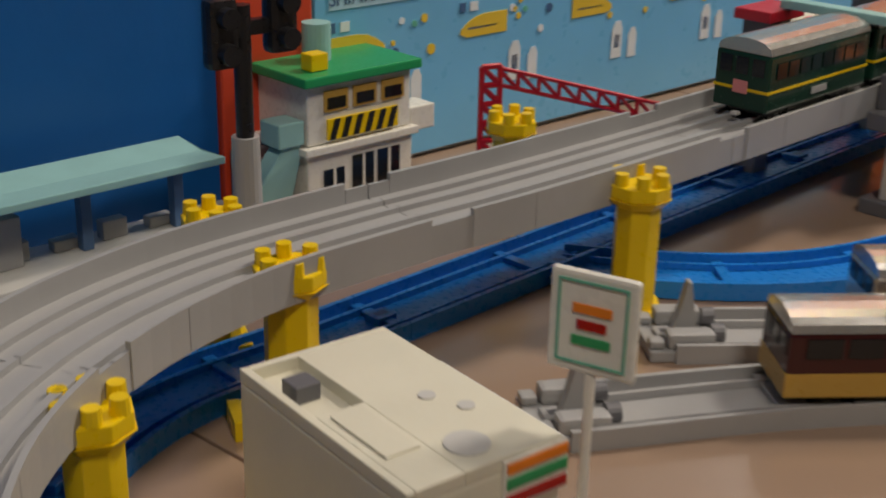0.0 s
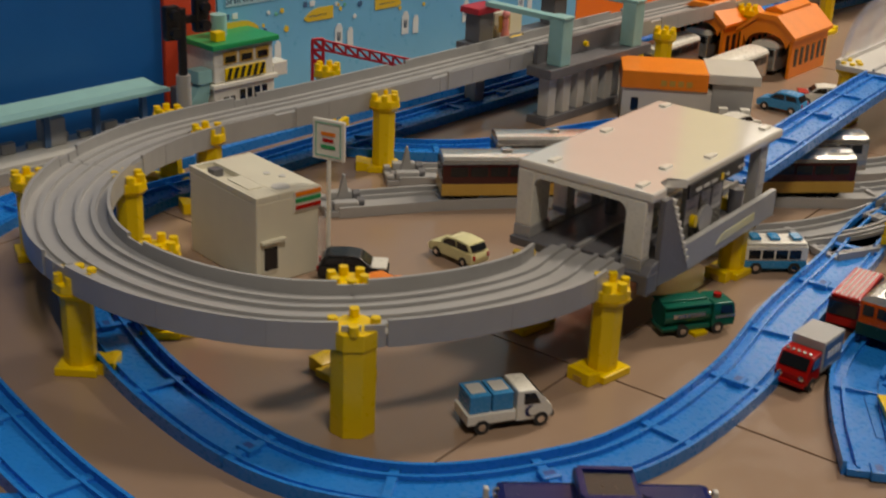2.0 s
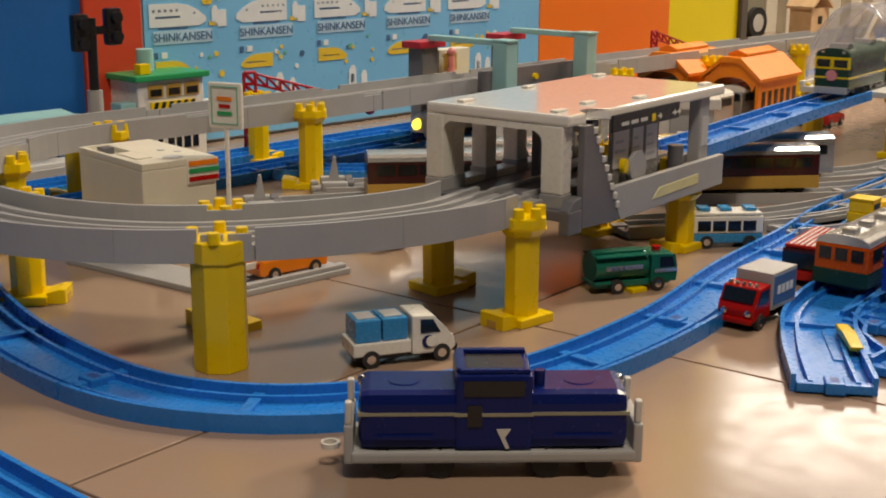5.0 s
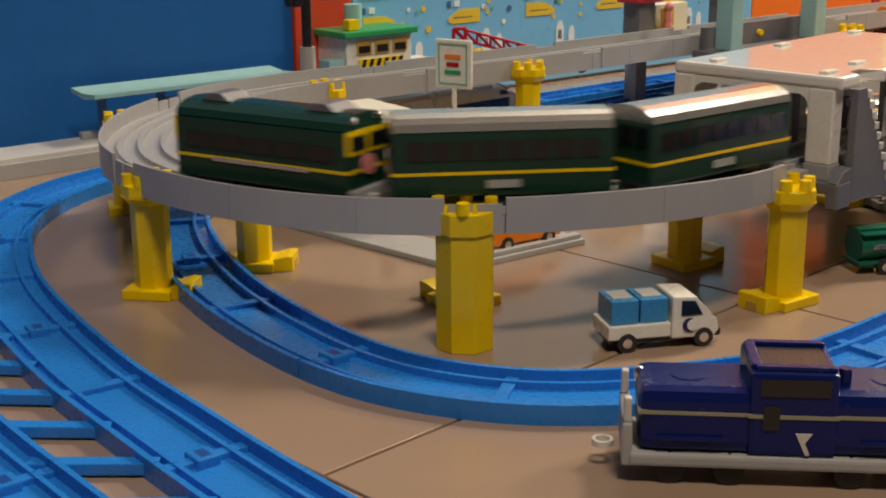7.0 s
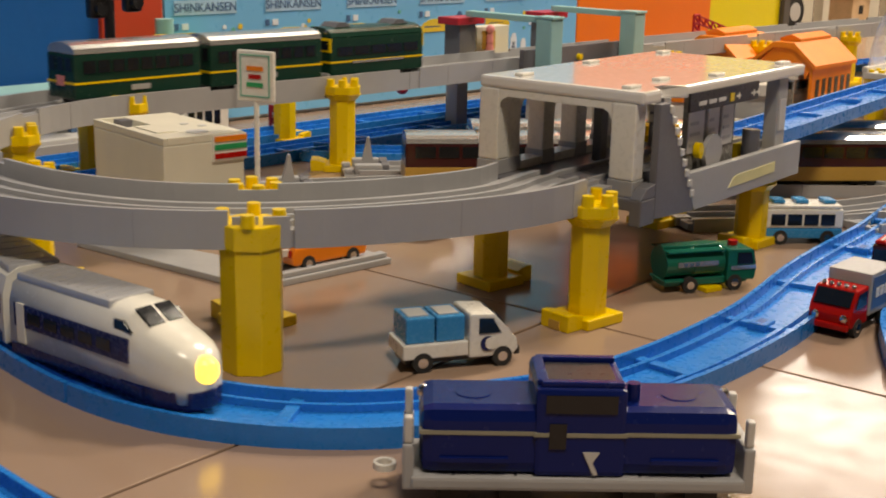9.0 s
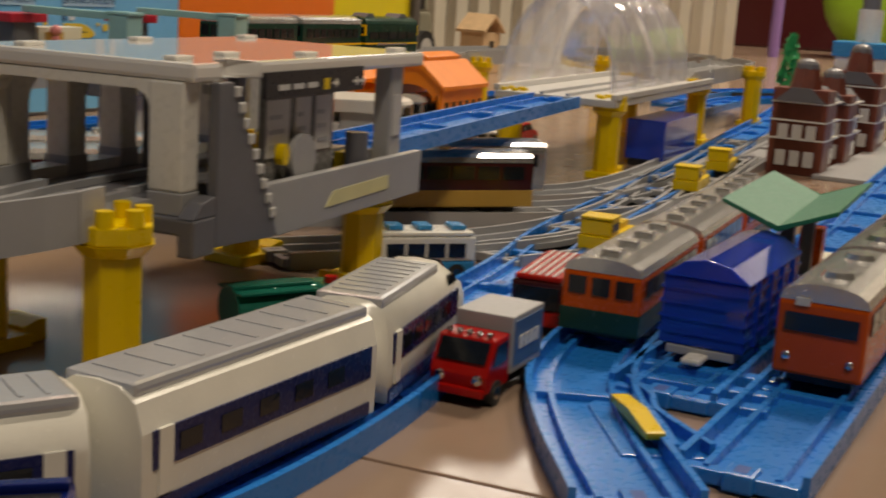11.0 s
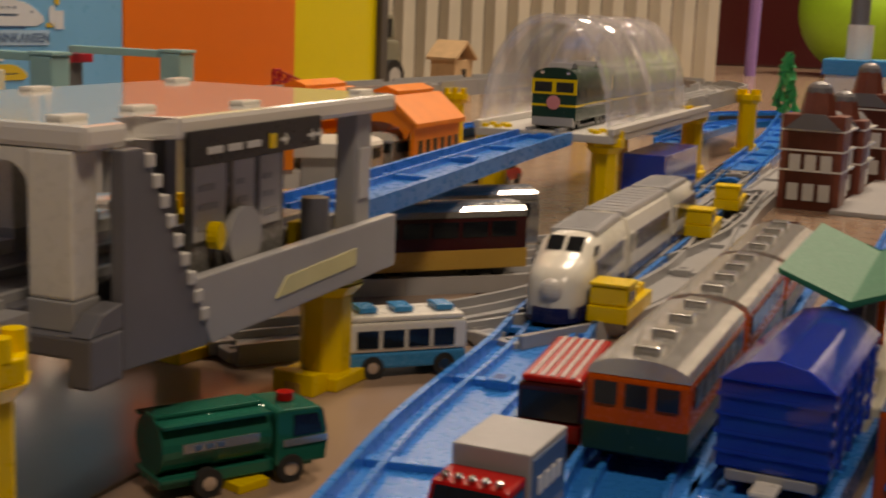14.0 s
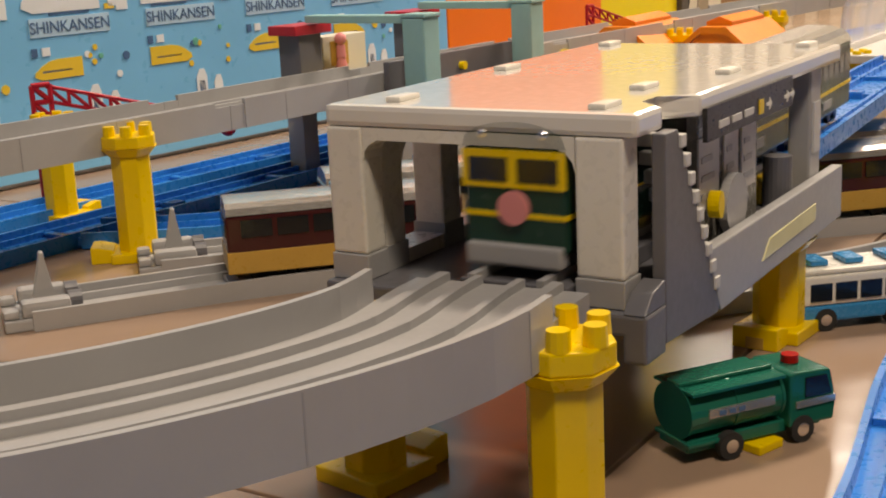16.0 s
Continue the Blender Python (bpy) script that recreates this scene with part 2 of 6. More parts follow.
# ---- paths of the rails ----
LOOP = smooth_path([(0.2135, 0.0546), (0.157, 0.016), (0.09, 0.002), (0.02, 0.008), (-0.038, 0.034), (-0.088, 0.088), (-0.118, 0.165),
                    (-0.110, 0.25), (-0.072, 0.322), (-0.014, 0.374), (0.06, 0.41), (0.13, 0.438), (0.214, 0.475), (0.32, 0.525),
                    (0.615, 0.668), (0.874, 0.785), (1.15, 0.905), (1.32, 0.95), (1.43, 0.88), (1.40, 0.76), (1.25, 0.665),
                    (1.06, 0.56), (0.745, 0.385), (0.395, 0.16)], 0.012, True)
INNER = smooth_path([(2.0, 1.08), (1.5, 0.74), (1.15, 0.52), (0.84, 0.325), (0.57, 0.165), (0.47, 0.095), (0.37, 0.03), (0.27, -0.045), (0.17, -0.096), (0.10, -0.106),
                     (0.035, -0.098), (-0.012, -0.073), (-0.046, -0.034), (-0.074, 0.03), (-0.095, 0.11), (-0.105, 0.2), (-0.1, 0.28),
                     (-0.075, 0.345), (-0.03, 0.395), (0.04, 0.43), (0.13, 0.475), (0.3, 0.56), (0.5, 0.66), (0.8, 0.8), (1.2, 0.98), (1.7, 1.15)], 0.012)
OUTER = smooth_path([(-0.04, -0.29), (-0.10, -0.165), (-0.135, -0.085), (-0.168, -0.003), (-0.202, 0.115), (-0.213, 0.2), (-0.21, 0.28),
                     (-0.18, 0.355), (-0.125, 0.415), (-0.05, 0.465), (0.05, 0.515), (0.25, 0.61), (0.6, 0.77), (1.1, 0.99)], 0.012)
OUTER2 = smooth_path([(-0.115, -0.29), (-0.18, -0.15), (-0.21, -0.085), (-0.245, 0.0), (-0.29, 0.12), (-0.34, 0.25)], 0.012)


def floor_and_room():
    fl = tagged(new("floor"), "glossy beige ceramic tile floor with dark joints", "floor", kind="structure")
    part("grout", box(BM(), -3, 9, -3, 9, -0.02, -0.0022), M_GROUT, fl)
    return fl


FLOOR = floor_and_room()
WD = Vector((math.cos(math.atan(0.445)), math.sin(math.atan(0.445)), 0))
WALL = Matrix.Translation((-0.028, 0.608, 0)) @ Matrix.Rotation(math.atan(0.445), 4, "Z")


def wall_panel(name, u0, u1, material, label, top=1.5, proud=0.0):
    ob = part(name, box(BM(), u0, u1, -proud, 0.03, 0, top, 0.0015), material)
    ob.matrix_basis = WALL
    return tagged(ob, label, "wall", kind="structure")


wall_panel("wall_blue", -1.6, 0.0708, M_BLUEWALL, "deep blue painted wall panel behind the toy railway", 1.6)
wall_panel("wall_red", 0.0712, 0.1358, M_REDWALL, "narrow red-orange painted wall strip", 1.6, 0.004)
wall_panel("wall_poster", 0.1362, 0.7536, M_GREYL, "pale wall behind the printed poster", 1.6)
wall_panel("wall_orange", 0.754, 1.0596, M_ORANGEWALL, "bright orange painted wall panel", 1.6, 0.004)
wall_panel("wall_yellow", 1.06, 1.256, M_YELLOWWALL, "bright yellow painted wall panel", 1.6, 0.003)
wall_panel("wall_side", 1.2565, 1.275, M_ROOM, "dark edge of the painted wall", 1.6, 0.01)


def poster():
    top = thing("poster", "light blue paper poster printed with white and yellow trains", "poster", WALL)
    part("paper", box(BM(), 0.138, 0.752, -0.004, -0.001, 0.004, 0.62), M_POSTER, top)

    def ink(name, pts, u, v, material, k=1.0):
        part(name, prism(BM(), [(x * k, z * k) for x, z in pts], -0.0047, -0.0038), material, top, at=Matrix.Translation((u, 0, v)))
    train = [(-0.034, -0.010), (0.026, -0.010), (0.035, -0.006), (0.034, -0.001), (0.024, 0.006), (0.013, 0.011), (0.0, 0.013), (-0.034, 0.013)]
    face = [(0.019, 0.004), (0.0215, 0.004), (0.0215, 0.0015), (0.019, 0.0015)]
    bar = [(-0.5, -0.5), (0.5, -0.5), (0.5, 0.5), (-0.5, 0.5)]
    wins = [(-0.002, -0.0016), (0.002, -0.0016), (0.002, 0.0016), (-0.002, 0.0016)]
    dot = [(0.004 * math.cos(a * math.pi / 6), 0.004 * math.sin(a * math.pi / 6)) for a in range(12)]
    tall = [(-0.009, -0.022), (0.009, -0.022), (0.009, 0.012), (0.005, 0.022), (-0.003, 0.022), (-0.009, 0.012)]
    rng = random.Random(4)

    def strip(name, u, v, w, h, material):
        ink(name, [(x * w, z * h) for x, z in bar], u, v, material)

    def white_train(u, v, way):
        ink("printed_train", [(x * way, z) for x, z in train][::way], u, v, M_INK_W)
        strip("printed_band", u - 0.012 * way, v - 0.0005, 0.030, 0.0022, M_INK_N)
        strip("printed_skirt", u - 0.006 * way, v - 0.0112, 0.036, 0.0016, M_INK_N)
        for j in range(5):
            ink("printed_window", wins, u - (0.029 - 0.007 * j) * way, v + 0.006, M_INK_N, 0.8)
        ink("printed_face", [(x * way, z) for x, z in face][::way], u, v, M_INK_N)

    def word(u, v, material):
        data = bpy.data.curves.new("printed_word", "FONT")
        data.body, data.size, data.extrude, data.align_x = "SHINKANSEN", 0.0120, 0.0002, "CENTER"
        w = new("printed_word", data)
        data.materials.append(material)
        w.parent = top
        w.matrix_basis = pose(u, -0.0049, v, 90, 0, 0)

    for row in range(5):
        for k in range(6):
            z0 = 0.035 + 0.118 * row
            u = 0.178 + 0.108 * k
            way = -1 if (k + row) % 2 else 1
            if u < 0.715:
                white_train(u, z0 + 0.098, way)
                strip("printed_plate", u + 0.006, z0 + 0.0775, 0.072, 0.0135, M_INK_P)
                word(u + 0.006, z0 + 0.0735, M_INK_N)
                ink("printed_tower", tall, u + 0.046, z0 + 0.098, M_INK_W, 0.42)
                strip("printed_block", u + 0.055, z0 + 0.094, 0.011, 0.017, M_INK_W)
                strip("printed_block", u + 0.043, z0 + 0.089, 0.009, 0.004, M_INK_Y)
                ink("printed_yellow_train", [(x * way, z) for x, z in train][::way], u - 0.008, z0 + 0.046, M_INK_Y, 0.62)
                strip("printed_band", u - 0.010, z0 + 0.0455, 0.026, 0.0014, M_INK_N)
                ink("printed_tower", tall, u + 0.022, z0 + 0.018, M_INK_W, 0.62)
                ink("printed_tower", tall, u + 0.040, z0 + 0.014, M_INK_W, 0.5)
                strip("printed_block", u + 0.022, z0 + 0.017, 0.006, 0.010, M_INK_N)
                strip("printed_block", u - 0.018, z0 + 0.060, 0.007, 0.006, M_INK_W)
                strip("printed_block", u - 0.028, z0 + 0.060, 0.005, 0.006, M_INK_N)
                for j in range(7):
                    ink("printed_dot", dot, u + rng.uniform(0.012, 0.055), z0 + rng.uniform(0.036, 0.064), rng.choice((M_INK_W, M_INK_Y, M_INK_Y, M_INK_N, M_INK_G)), rng.uniform(0.4, 1.0))
                for j in range(3):
                    ink("printed_dot", dot, u + rng.uniform(0.034, 0.055), z0 + rng.uniform(0.108, 0.122), rng.choice((M_INK_W, M_INK_W, M_INK_Y)), rng.uniform(0.6, 1.0))


poster()


def closing_room():
    def w(name, x0, x1, y0, y1, z1, m, label):
        tagged(part(name, box(BM(), x0, x1, y0, y1, 0, z1), m), label, "wall", kind="structure")
    w("wall_east", 6.4, 6.5, -2.6, 5, 2.6, M_ROOM, "plain painted wall of the room")
    w("wall_south", -2.2, 6.4, -2.7, -2.6, 2.6, M_ROOM, "plain painted wall of the room")
    w("wall_west", -2.3, -2.2, -2.7, 5, 2.6, M_ROOM, "plain painted wall of the room")
    w("wall_north", -2.2, 6.4, 4.9, 5.0, 2.6, M_ROOM, "plain painted wall of the room")
    # ceiling stays out of view; its dark paint holds back bounced fill
    tagged(part("ceiling", box(BM(), -2.3, 6.5, -2.7, 5.0, 2.6, 2.7), M_CEIL), "plain unseen ceiling, darkened to cut bounced light", "ceiling", kind="structure")


closing_room()

# ---- rails ----
RAILS = [(-0.021, 0), (0.021, 0), (0.021, 0.0085), (0.0185, 0.0085), (0.0185, 0.0045), (0.0125, 0.0045), (0.0125, 0.0062), (0.0105, 0.0062), (0.0105, 0.0045),
         (-0.0105, 0.0045), (-0.0105, 0.0062), (-0.0125, 0.0062), (-0.0125, 0.0045), (-0.0185, 0.0045), (-0.0185, 0.0085), (-0.021, 0.0085)]
DECK = [(-0.03, 0.058), (0.03, 0.058), (0.03, 0.0755), (0.0278, 0.0755), (0.0278, 0.066), (0.020, 0.066), (0.020, 0.0685), (0.0165, 0.0685), (0.0165, 0.066), (0.008, 0.066),
        (0.008, 0.0685), (0.0055, 0.0685), (0.0055, 0.066), (-0.0055, 0.066), (-0.0055, 0.0685), (-0.008, 0.0685), (-0.008, 0.066), (-0.0165, 0.066), (-0.0165, 0.0685), (-0.020, 0.0685),
        (-0.020, 0.066), (-0.0278, 0.066), (-0.0278, 0.0755), (-0.03, 0.0755)]


def cut_path(path, piece):
    """The path in pieces of about that length, with a hair's gap between them."""
    out, cur, run = [], [path[0]], 0.0
    for a, b in zip(path, path[1:]):
        run += (b - a).length
        cur.append(b)
        if run >= piece:
            out.append(cur)
            cur, run = [b + (b - a).normalized() * 0.0004], 0.0
    if len(cur) > 2:
        out.append(cur)
    return out


def strips(profile):
    """The cross-section as named pieces: a bed, edge walls and low rails."""
    low, out = profile[0][1], profile[1][0]
    if low > 0.01:
        rail = [("running_rail", [(o, 0.066), (o + w, 0.066), (o + w, 0.0685), (o, 0.0685)]) for o, w in ((0.0165, 0.0035), (0.0055, 0.0025), (-0.008, 0.0025), (-0.02, 0.0035))]
        return [("deck_floor", [(-0.0278, 0.058), (0.0278, 0.058), (0.0278, 0.066), (-0.0278, 0.066)])] + rail + [("side_wall", [(0.0278, 0.058), (0.03, 0.058), (0.03, 0.0755), (0.0278, 0.0755)]), ("side_wall", [(-0.03, 0.058), (-0.0278, 0.058), (-0.0278, 0.0755), (-0.03, 0.0755)])]
    rail = [("running_rail", [(o, 0.0032), (o + 0.0022, 0.0032), (o + 0.0022, 0.0066), (o, 0.0066)]) for o in (0.0105, -0.0125)]
    return [("rail_bed", [(-0.0185, 0), (0.0185, 0), (0.0185, 0.0032), (-0.0185, 0.0032)])] + rail + [("edge_lip", [(0.0185, 0), (out, 0), (out, 0.0092), (0.0185, 0.0092)]), ("edge_lip", [(-out, 0), (-0.0185, 0), (-0.0185, 0.0092), (-out, 0.0092)])]


def rail_run(label, path, profile, material, piece, name="rail_track", tie=True, group="rails"):
    for seg in cut_path(path, piece):
        o = seg[0].copy()
        ob = thing(name, label, "toy track", Matrix.Translation(o), group)
        seg = [q - o for q in seg]
        first = (o - path[0]).length < 0.001
        for nm, sec in strips(profile):
            side = 1 if sec[0][0] > 0 else -1
            run = seg
            if nm == "side_wall":
                a, b = ((3 if side > 0 else 2) if first else 1), 1
                run = seg[a:len(seg) - b]
                for lug in ([] if first else [seg[:a + 1]]) + [seg[-b - 1:]]:
                    low = [(side * 0.0279, 0.058), (side * 0.0294, 0.058), (side * 0.0294, 0.0725), (side * 0.0279, 0.0725)]
                    part("joint_wall", sweep(BM(), lug, low if side > 0 else low[::-1]), material, ob)
            if len(run) < 2:
                continue
            wall = part(nm, sweep(BM(), run, sec), material, ob)
            if nm == "side_wall":
                for k in range(4, len(seg) - 3, 5):
                    d = (seg[k + 1] - seg[k - 1]).normalized()
                    part("panel_seam", box(BM(), -0.00025, 0.00025, side * 0.03 - 0.00015, side * 0.03 + 0.00015, 0.0585, 0.075), M_SEAM, wall, at=Matrix.Translation(seg[k]) @ Matrix.Rotation(math.atan2(d.y, d.x), 4, "Z"))
        if tie:
            mid = seg[len(seg) // 2]
            d = (seg[len(seg) // 2 + 1] - mid).normalized() if len(seg) > 3 else Vector((1, 0, 0))
            d0 = (seg[1] - seg[0]).normalized()
            h = profile[2][1]
            for q, dd in ((seg[0], d0), (mid, d)):
                at = Matrix.Translation(q) @ Matrix.Rotation(math.atan2(dd.y, dd.x), 4, "Z")
                part("cross_tie", box(BM(), -0.003, 0.003, -0.0185, 0.0185, 0.001, h * 0.68, 0.0006), material, ob, at=at)
            at = Matrix.Translation(seg[0]) @ Matrix.Rotation(math.atan2(d0.y, d0.x), 4, "Z")
            part("joint_lug", box(BM(), -0.006, 0.006, -0.005, 0.005, 0.001, h * 0.86, 0.001), material, ob, at=at)
            # slot is a flat darker plate, its inner shade put into the colour
            part("joint_slot_shade", box(BM(), -0.0035, 0.0035, -0.0022, 0.0022, h * 0.86, h * 0.865), M_RAILSHADE if material is M_RAIL else M_GREYD, ob, at=at)


def sub(path, a, b, closed=False):
    """The stretch of a path between two lengths along it."""
    n = int((b - a) / 0.012)
    return [along(path, a + (b - a) * i / n, closed)[0] for i in range(n + 1)]


LL = sum((LOOP[(i + 1) % len(LOOP)] - LOOP[i]).length for i in range(len(LOOP)))


def s_near(path, x, y):
    best, run, at = 1e9, 0.0, 0.0
    for a, b in zip(path, path[1:]):
        d = (a - Vector((x, y, 0))).length
        if d < best:
            best, at = d, run
        run += (b - a).length
    return at


S_TUN0, S_TUN1, S_STAT = s_near(LOOP, 1.06, 0.56), s_near(LOOP, 0.745, 0.385), s_near(LOOP, 0.393, 0.159)
rail_run("grey plastic elevated track section with low side walls", sub(LOOP, 0.012, S_TUN0 - 0.004, True), DECK, M_GREY, 0.185, "elevated_track", False, "elevated track sections")
rail_run("blue plastic straight rail bridging between tunnel and station", [q + Vector((0, 0, 0.058)) for q in sub(LOOP, S_TUN1 + 0.002, S_STAT - 0.002, True)], RAILS, M_RAIL, 0.17, "bridge_rail")
rail_run("blue plastic toy rail lying on the tiles", INNER, RAILS, M_RAIL, 0.18)
rail_run("blue plastic toy rail lying on the tiles", OUTER, RAILS, M_RAIL, 0.18)
rail_run("blue plastic toy rail lying on the tiles", OUTER2, RAILS, M_RAIL, 0.18)


def ladder(a, b, n, w0, w1):
    """Blue spacer bars between two neighbouring rails."""
    ob = thing("rail_spacer", "blue plastic spacer bars joining two parallel rails", "toy track", pose(0, 0, 0))
    for i in range(n):
        t = i / max(1, n - 1)
        p, q = along(a, w0[0] + (w0[1] - w0[0]) * t, False)[0], along(b, w1[0] + (w1[1] - w1[0]) * t, False)[0]
        d = q - p
        part("bar", box(BM(), 0.019, d.length - 0.019, -0.0035, 0.0035, 0.001, 0.006, 0.0006), M_RAIL, ob, at=Matrix.Translation(p) @ Matrix.Rotation(math.atan2(d.y, d.x), 4, "Z"))


ladder(OUTER, OUTER2, 7, (0.10, 0.36), (0.12, 0.40))

# ---- yellow piers ----


def pier_parts(ob, wide=1.0, h=0.066, base=True):
    w = 0.0105 * wide
    base = wide < 1.3
    octa = [(w * k * math.cos(math.pi / 8 + a * math.pi / 4), w * k * math.sin(math.pi / 8 + a * math.pi / 4)) for k in (1.0,) for a in range(8)]
    part("shaft", plan(BM(), octa, 0.004 if base else 0.0, h - 0.014, 0.0006), M_YEL, ob)
    if base:
        bm = BM()
        cyl(bm, w * 1.02, h - 0.0142, h - 0.0095, seg=8, r2=w * 1.42)
        part("corbel", bm, M_YEL, ob, at=pose(0, 0, 0, 0, 0, 22.5))
    grow = 1.36 if base else 1.07
    part("cap", plan(BM(), [(x * grow, y * grow) for x, y in octa], h - 0.0142 if not base else h - 0.0094, h - 0.003, 0.0008), M_YEL, ob)
    for k in range(6 if base else 4):
        a = math.pi * (k + 0.5) / 3 if base else math.pi * (0.25 + 0.5 * k)
        r = w * (0.98 if base else 0.86)
        part("stud", cyl(BM(), 0.0034, h - 0.0032, h + 0.0025, seg=12, r2=0.0031), M_YEL, ob, at=Matrix.Translation((r * math.cos(a), r * math.sin(a), 0)))
    if base:
        bm = BM()
        box(bm, -w * 1.3, w * 1.3, -w * 1.3, w * 1.3, 0, 0.0055, 0.0008)
        part("foot", bm, M_YEL, ob)
        part("foot_block", prism(BM(), [(w * 1.2, 0), (w * 2.3, 0), (w * 2.3, 0.009), (w * 1.9, 0.009), (w * 1.2, 0.007)], -w * 0.9, w * 0.9, 0.0006), M_YEL, ob)
        # flat ochre plate paints the shade of a recess in the yellow foot
        part("foot_recess_shade", box(BM(), w * 2.29, w * 2.33, -w * 0.35, w * 0.35, 0.0005, 0.005), M_OCHRE, ob)


def pier(x, y, yaw=0, wide=1.0, h=0.066):
    ob = thing("bridge_pier", "yellow plastic toy bridge pier with a crown of studs", "bridge pier", pose(x, y, 0, 0, 0, yaw), "yellow bridge piers")
    pier_parts(ob, wide, h)
    return ob


for x, y, yaw, wide in ((0.0145, -0.012, 115, 1.4), (0.032, 0.05, 115, 1.05), (-0.126, 0.116, -25, 1.0), (-0.066, 0.152, -20, 1.0), (0.195, 0.003, 200, 1.0), (0.176, 0.083, 20, 1.0), (-0.132, 0.312, 0, 1.0),
                        (-0.062, 0.288, 180, 1.0), (0.02, 0.372, 180, 1.05), (0.003, 0.45, 180, 1.0), (0.198, 0.428, 160, 1.05), (0.186, 0.56, 30, 1.0), (0.377, 0.119, 205, 1.0), (0.345, 0.185, 20, 1.0),
                        (0.62, 0.62, 20, 1.0), (0.80, 0.71, 20, 1.0), (1.0, 0.80, 20, 1.0), (1.28, 0.885, 20, 1.0), (0.785, 0.362, 30, 1.0), (0.74, 0.435, 30, 1.0), (1.08, 0.53, 30, 1.0), (1.33, 0.66, 30, 1.05), (1.05, 0.60, 20, 1.0)):
    pier(x, y, yaw, wide, 0.072 if wide > 1.3 else 0.0715 if wide > 1.0 else 0.0505 if x == 0.377 else 0.052 if x == 0.176 else 0.066)


# ---- station in front ----
ST = pose(0.2075, 0.065, 0, 0, 0, 30)


def station():
    ob = thing("elevated_station", "white-roofed grey plastic elevated station with stairs and yellow piers below", "station", ST)
    L, W, E = 0.204, 0.056, 0.051
    out = [(0, -E), (0.019, -E), (0.024, -E + 0.011), (0.038, -E + 0.011), (0.043, -E - 0.002), (L, -E - 0.002), (L, W), (0, W)]
    roof = part("roof", plan(BM(), out, 0.1085, 0.1155, 0.0018), M_ROOF, ob)
    for x, y in ((0.012, -0.036), (0.014, 0.035), (0.10, 0.044), (0.193, 0.044), (0.193, -0.042), (0.10, -0.042), (0.055, -0.03)):
        part("roof_lug", box(BM(), -0.006, 0.006, -0.0028, 0.0028, 0.1154, 0.1172, 0.0006), M_WHITE, roof, at=Matrix.Translation((x, y, 0)))
    floor = [(-0.004, -0.0495), (L - 0.002, -0.0495), (L - 0.002, 0.057), (-0.004, 0.057)]
    part("platform_floor", plan(BM(), floor, 0.052, 0.0585, 0.001), M_GREYD, ob)
    part("trackbed", box(BM(), -0.004, L - 0.004, -0.030, 0.006, 0.0586, 0.0645, 0.0005), M_GREYD, ob)
    for y in (-0.0235, -0.0005):
        part("running_rail", box(BM(), -0.008, L - 0.006, y - 0.0012, y + 0.0012, 0.0646, 0.0672), M_GREY, ob)
    # arcade with rounded openings on the far side
    for y0, y1 in ((0.0435, 0.0555),):
        for i in range(6):
            x = 0.012 + i * 0.037 if i else 0.0125
            part("arcade_post", box(BM(), x, x + 0.012, y0, y1, 0.0586, 0.1085, 0.001), M_WHITE, ob)
            part("post_plinth", box(BM(), x - 0.0004, x + 0.0124, y0 - 0.0005, y1 + 0.0005, 0.0586, 0.067), M_GREY, ob)
        for i in range(5):
            x = 0.0245 + i * 0.037 if i else 0.0245
            arch = [(x - 0.0005, 0.1086)] + [(x + 0.01325 + 0.0137 * math.cos(math.pi * (1 - k / 8)), 0.0925 + 0.011 * math.sin(math.pi * k / 8)) for k in range(9)] + [(x + 0.027, 0.1086)]
            part("arch", prism(BM(), arch, y0, y1), M_WHITE, ob)
            part("arch_sill", box(BM(), x, x + 0.0265, y0, y1, 0.0586, 0.0635), M_WHITE, ob)
    # front portal
    for y0, y1 in ((0.0425, 0.0558), (-0.0465, -0.0315)):
        part("portal_post", box(BM(), 0.0, 0.011, y0, y1, 0.0672, 0.1085, 0.001), M_WHITE, ob)
        part("portal_foot", box(BM(), -0.0004, 0.0114, y0 - 0.0004, y1 + 0.0004, 0.0586, 0.0671, 0.0005), M_GREY, ob)
    part("portal_beam", box(BM(), 0.0005, 0.0105, -0.0314, 0.0424, 0.1045, 0.1084), M_WHITE, ob)
    for y, k in ((0.0424, -1), (-0.0314, 1)):
        part("portal_fillet", prism(BM(), [(0, 0), (k * 0.0055, 0), (k * 0.0022, -0.0018), (k * 0.0007, -0.0038), (0, -0.0065)], -0.0105, -0.0005), M_WHITE, ob, at=pose(0, y, 0.1045, 0, 0, 90))
    for x in (0.08, 0.15):
        part("inner_post", box(BM(), x, x + 0.008, 0.022, 0.028, 0.0586, 0.1084, 0.0006), M_GREYD, ob)
    # platform side with sloping stair flank
    part("side_beam", prism(BM(), [(0.0585, 0.0435), (L, 0.0445), (L, 0.066), (0.0465, 0.066)], -0.0545, -0.0500, 0.0006), M_GREY, ob)
    part("beam_panel", prism(BM(), [(0.10, 0.050), (0.165, 0.051), (0.165, 0.0575), (0.108, 0.0565)], -0.0549, -0.0544), M_PALEY, ob, "faded pale yellow sticker")
    # flank takes the darker grey to carry the shade cast by the roof
    part("stair_flank", prism(BM(), [(0.012, 0.046), (0.056, 0.0435), (0.0582, 0.046), (0.022, 0.1083), (0.012, 0.1083)], -0.0543, -0.0500, 0.0006), M_GREYD, ob)
    for i in range(9):
        x, z = 0.0225 + i * 0.0037, 0.1065 - i * 0.0063
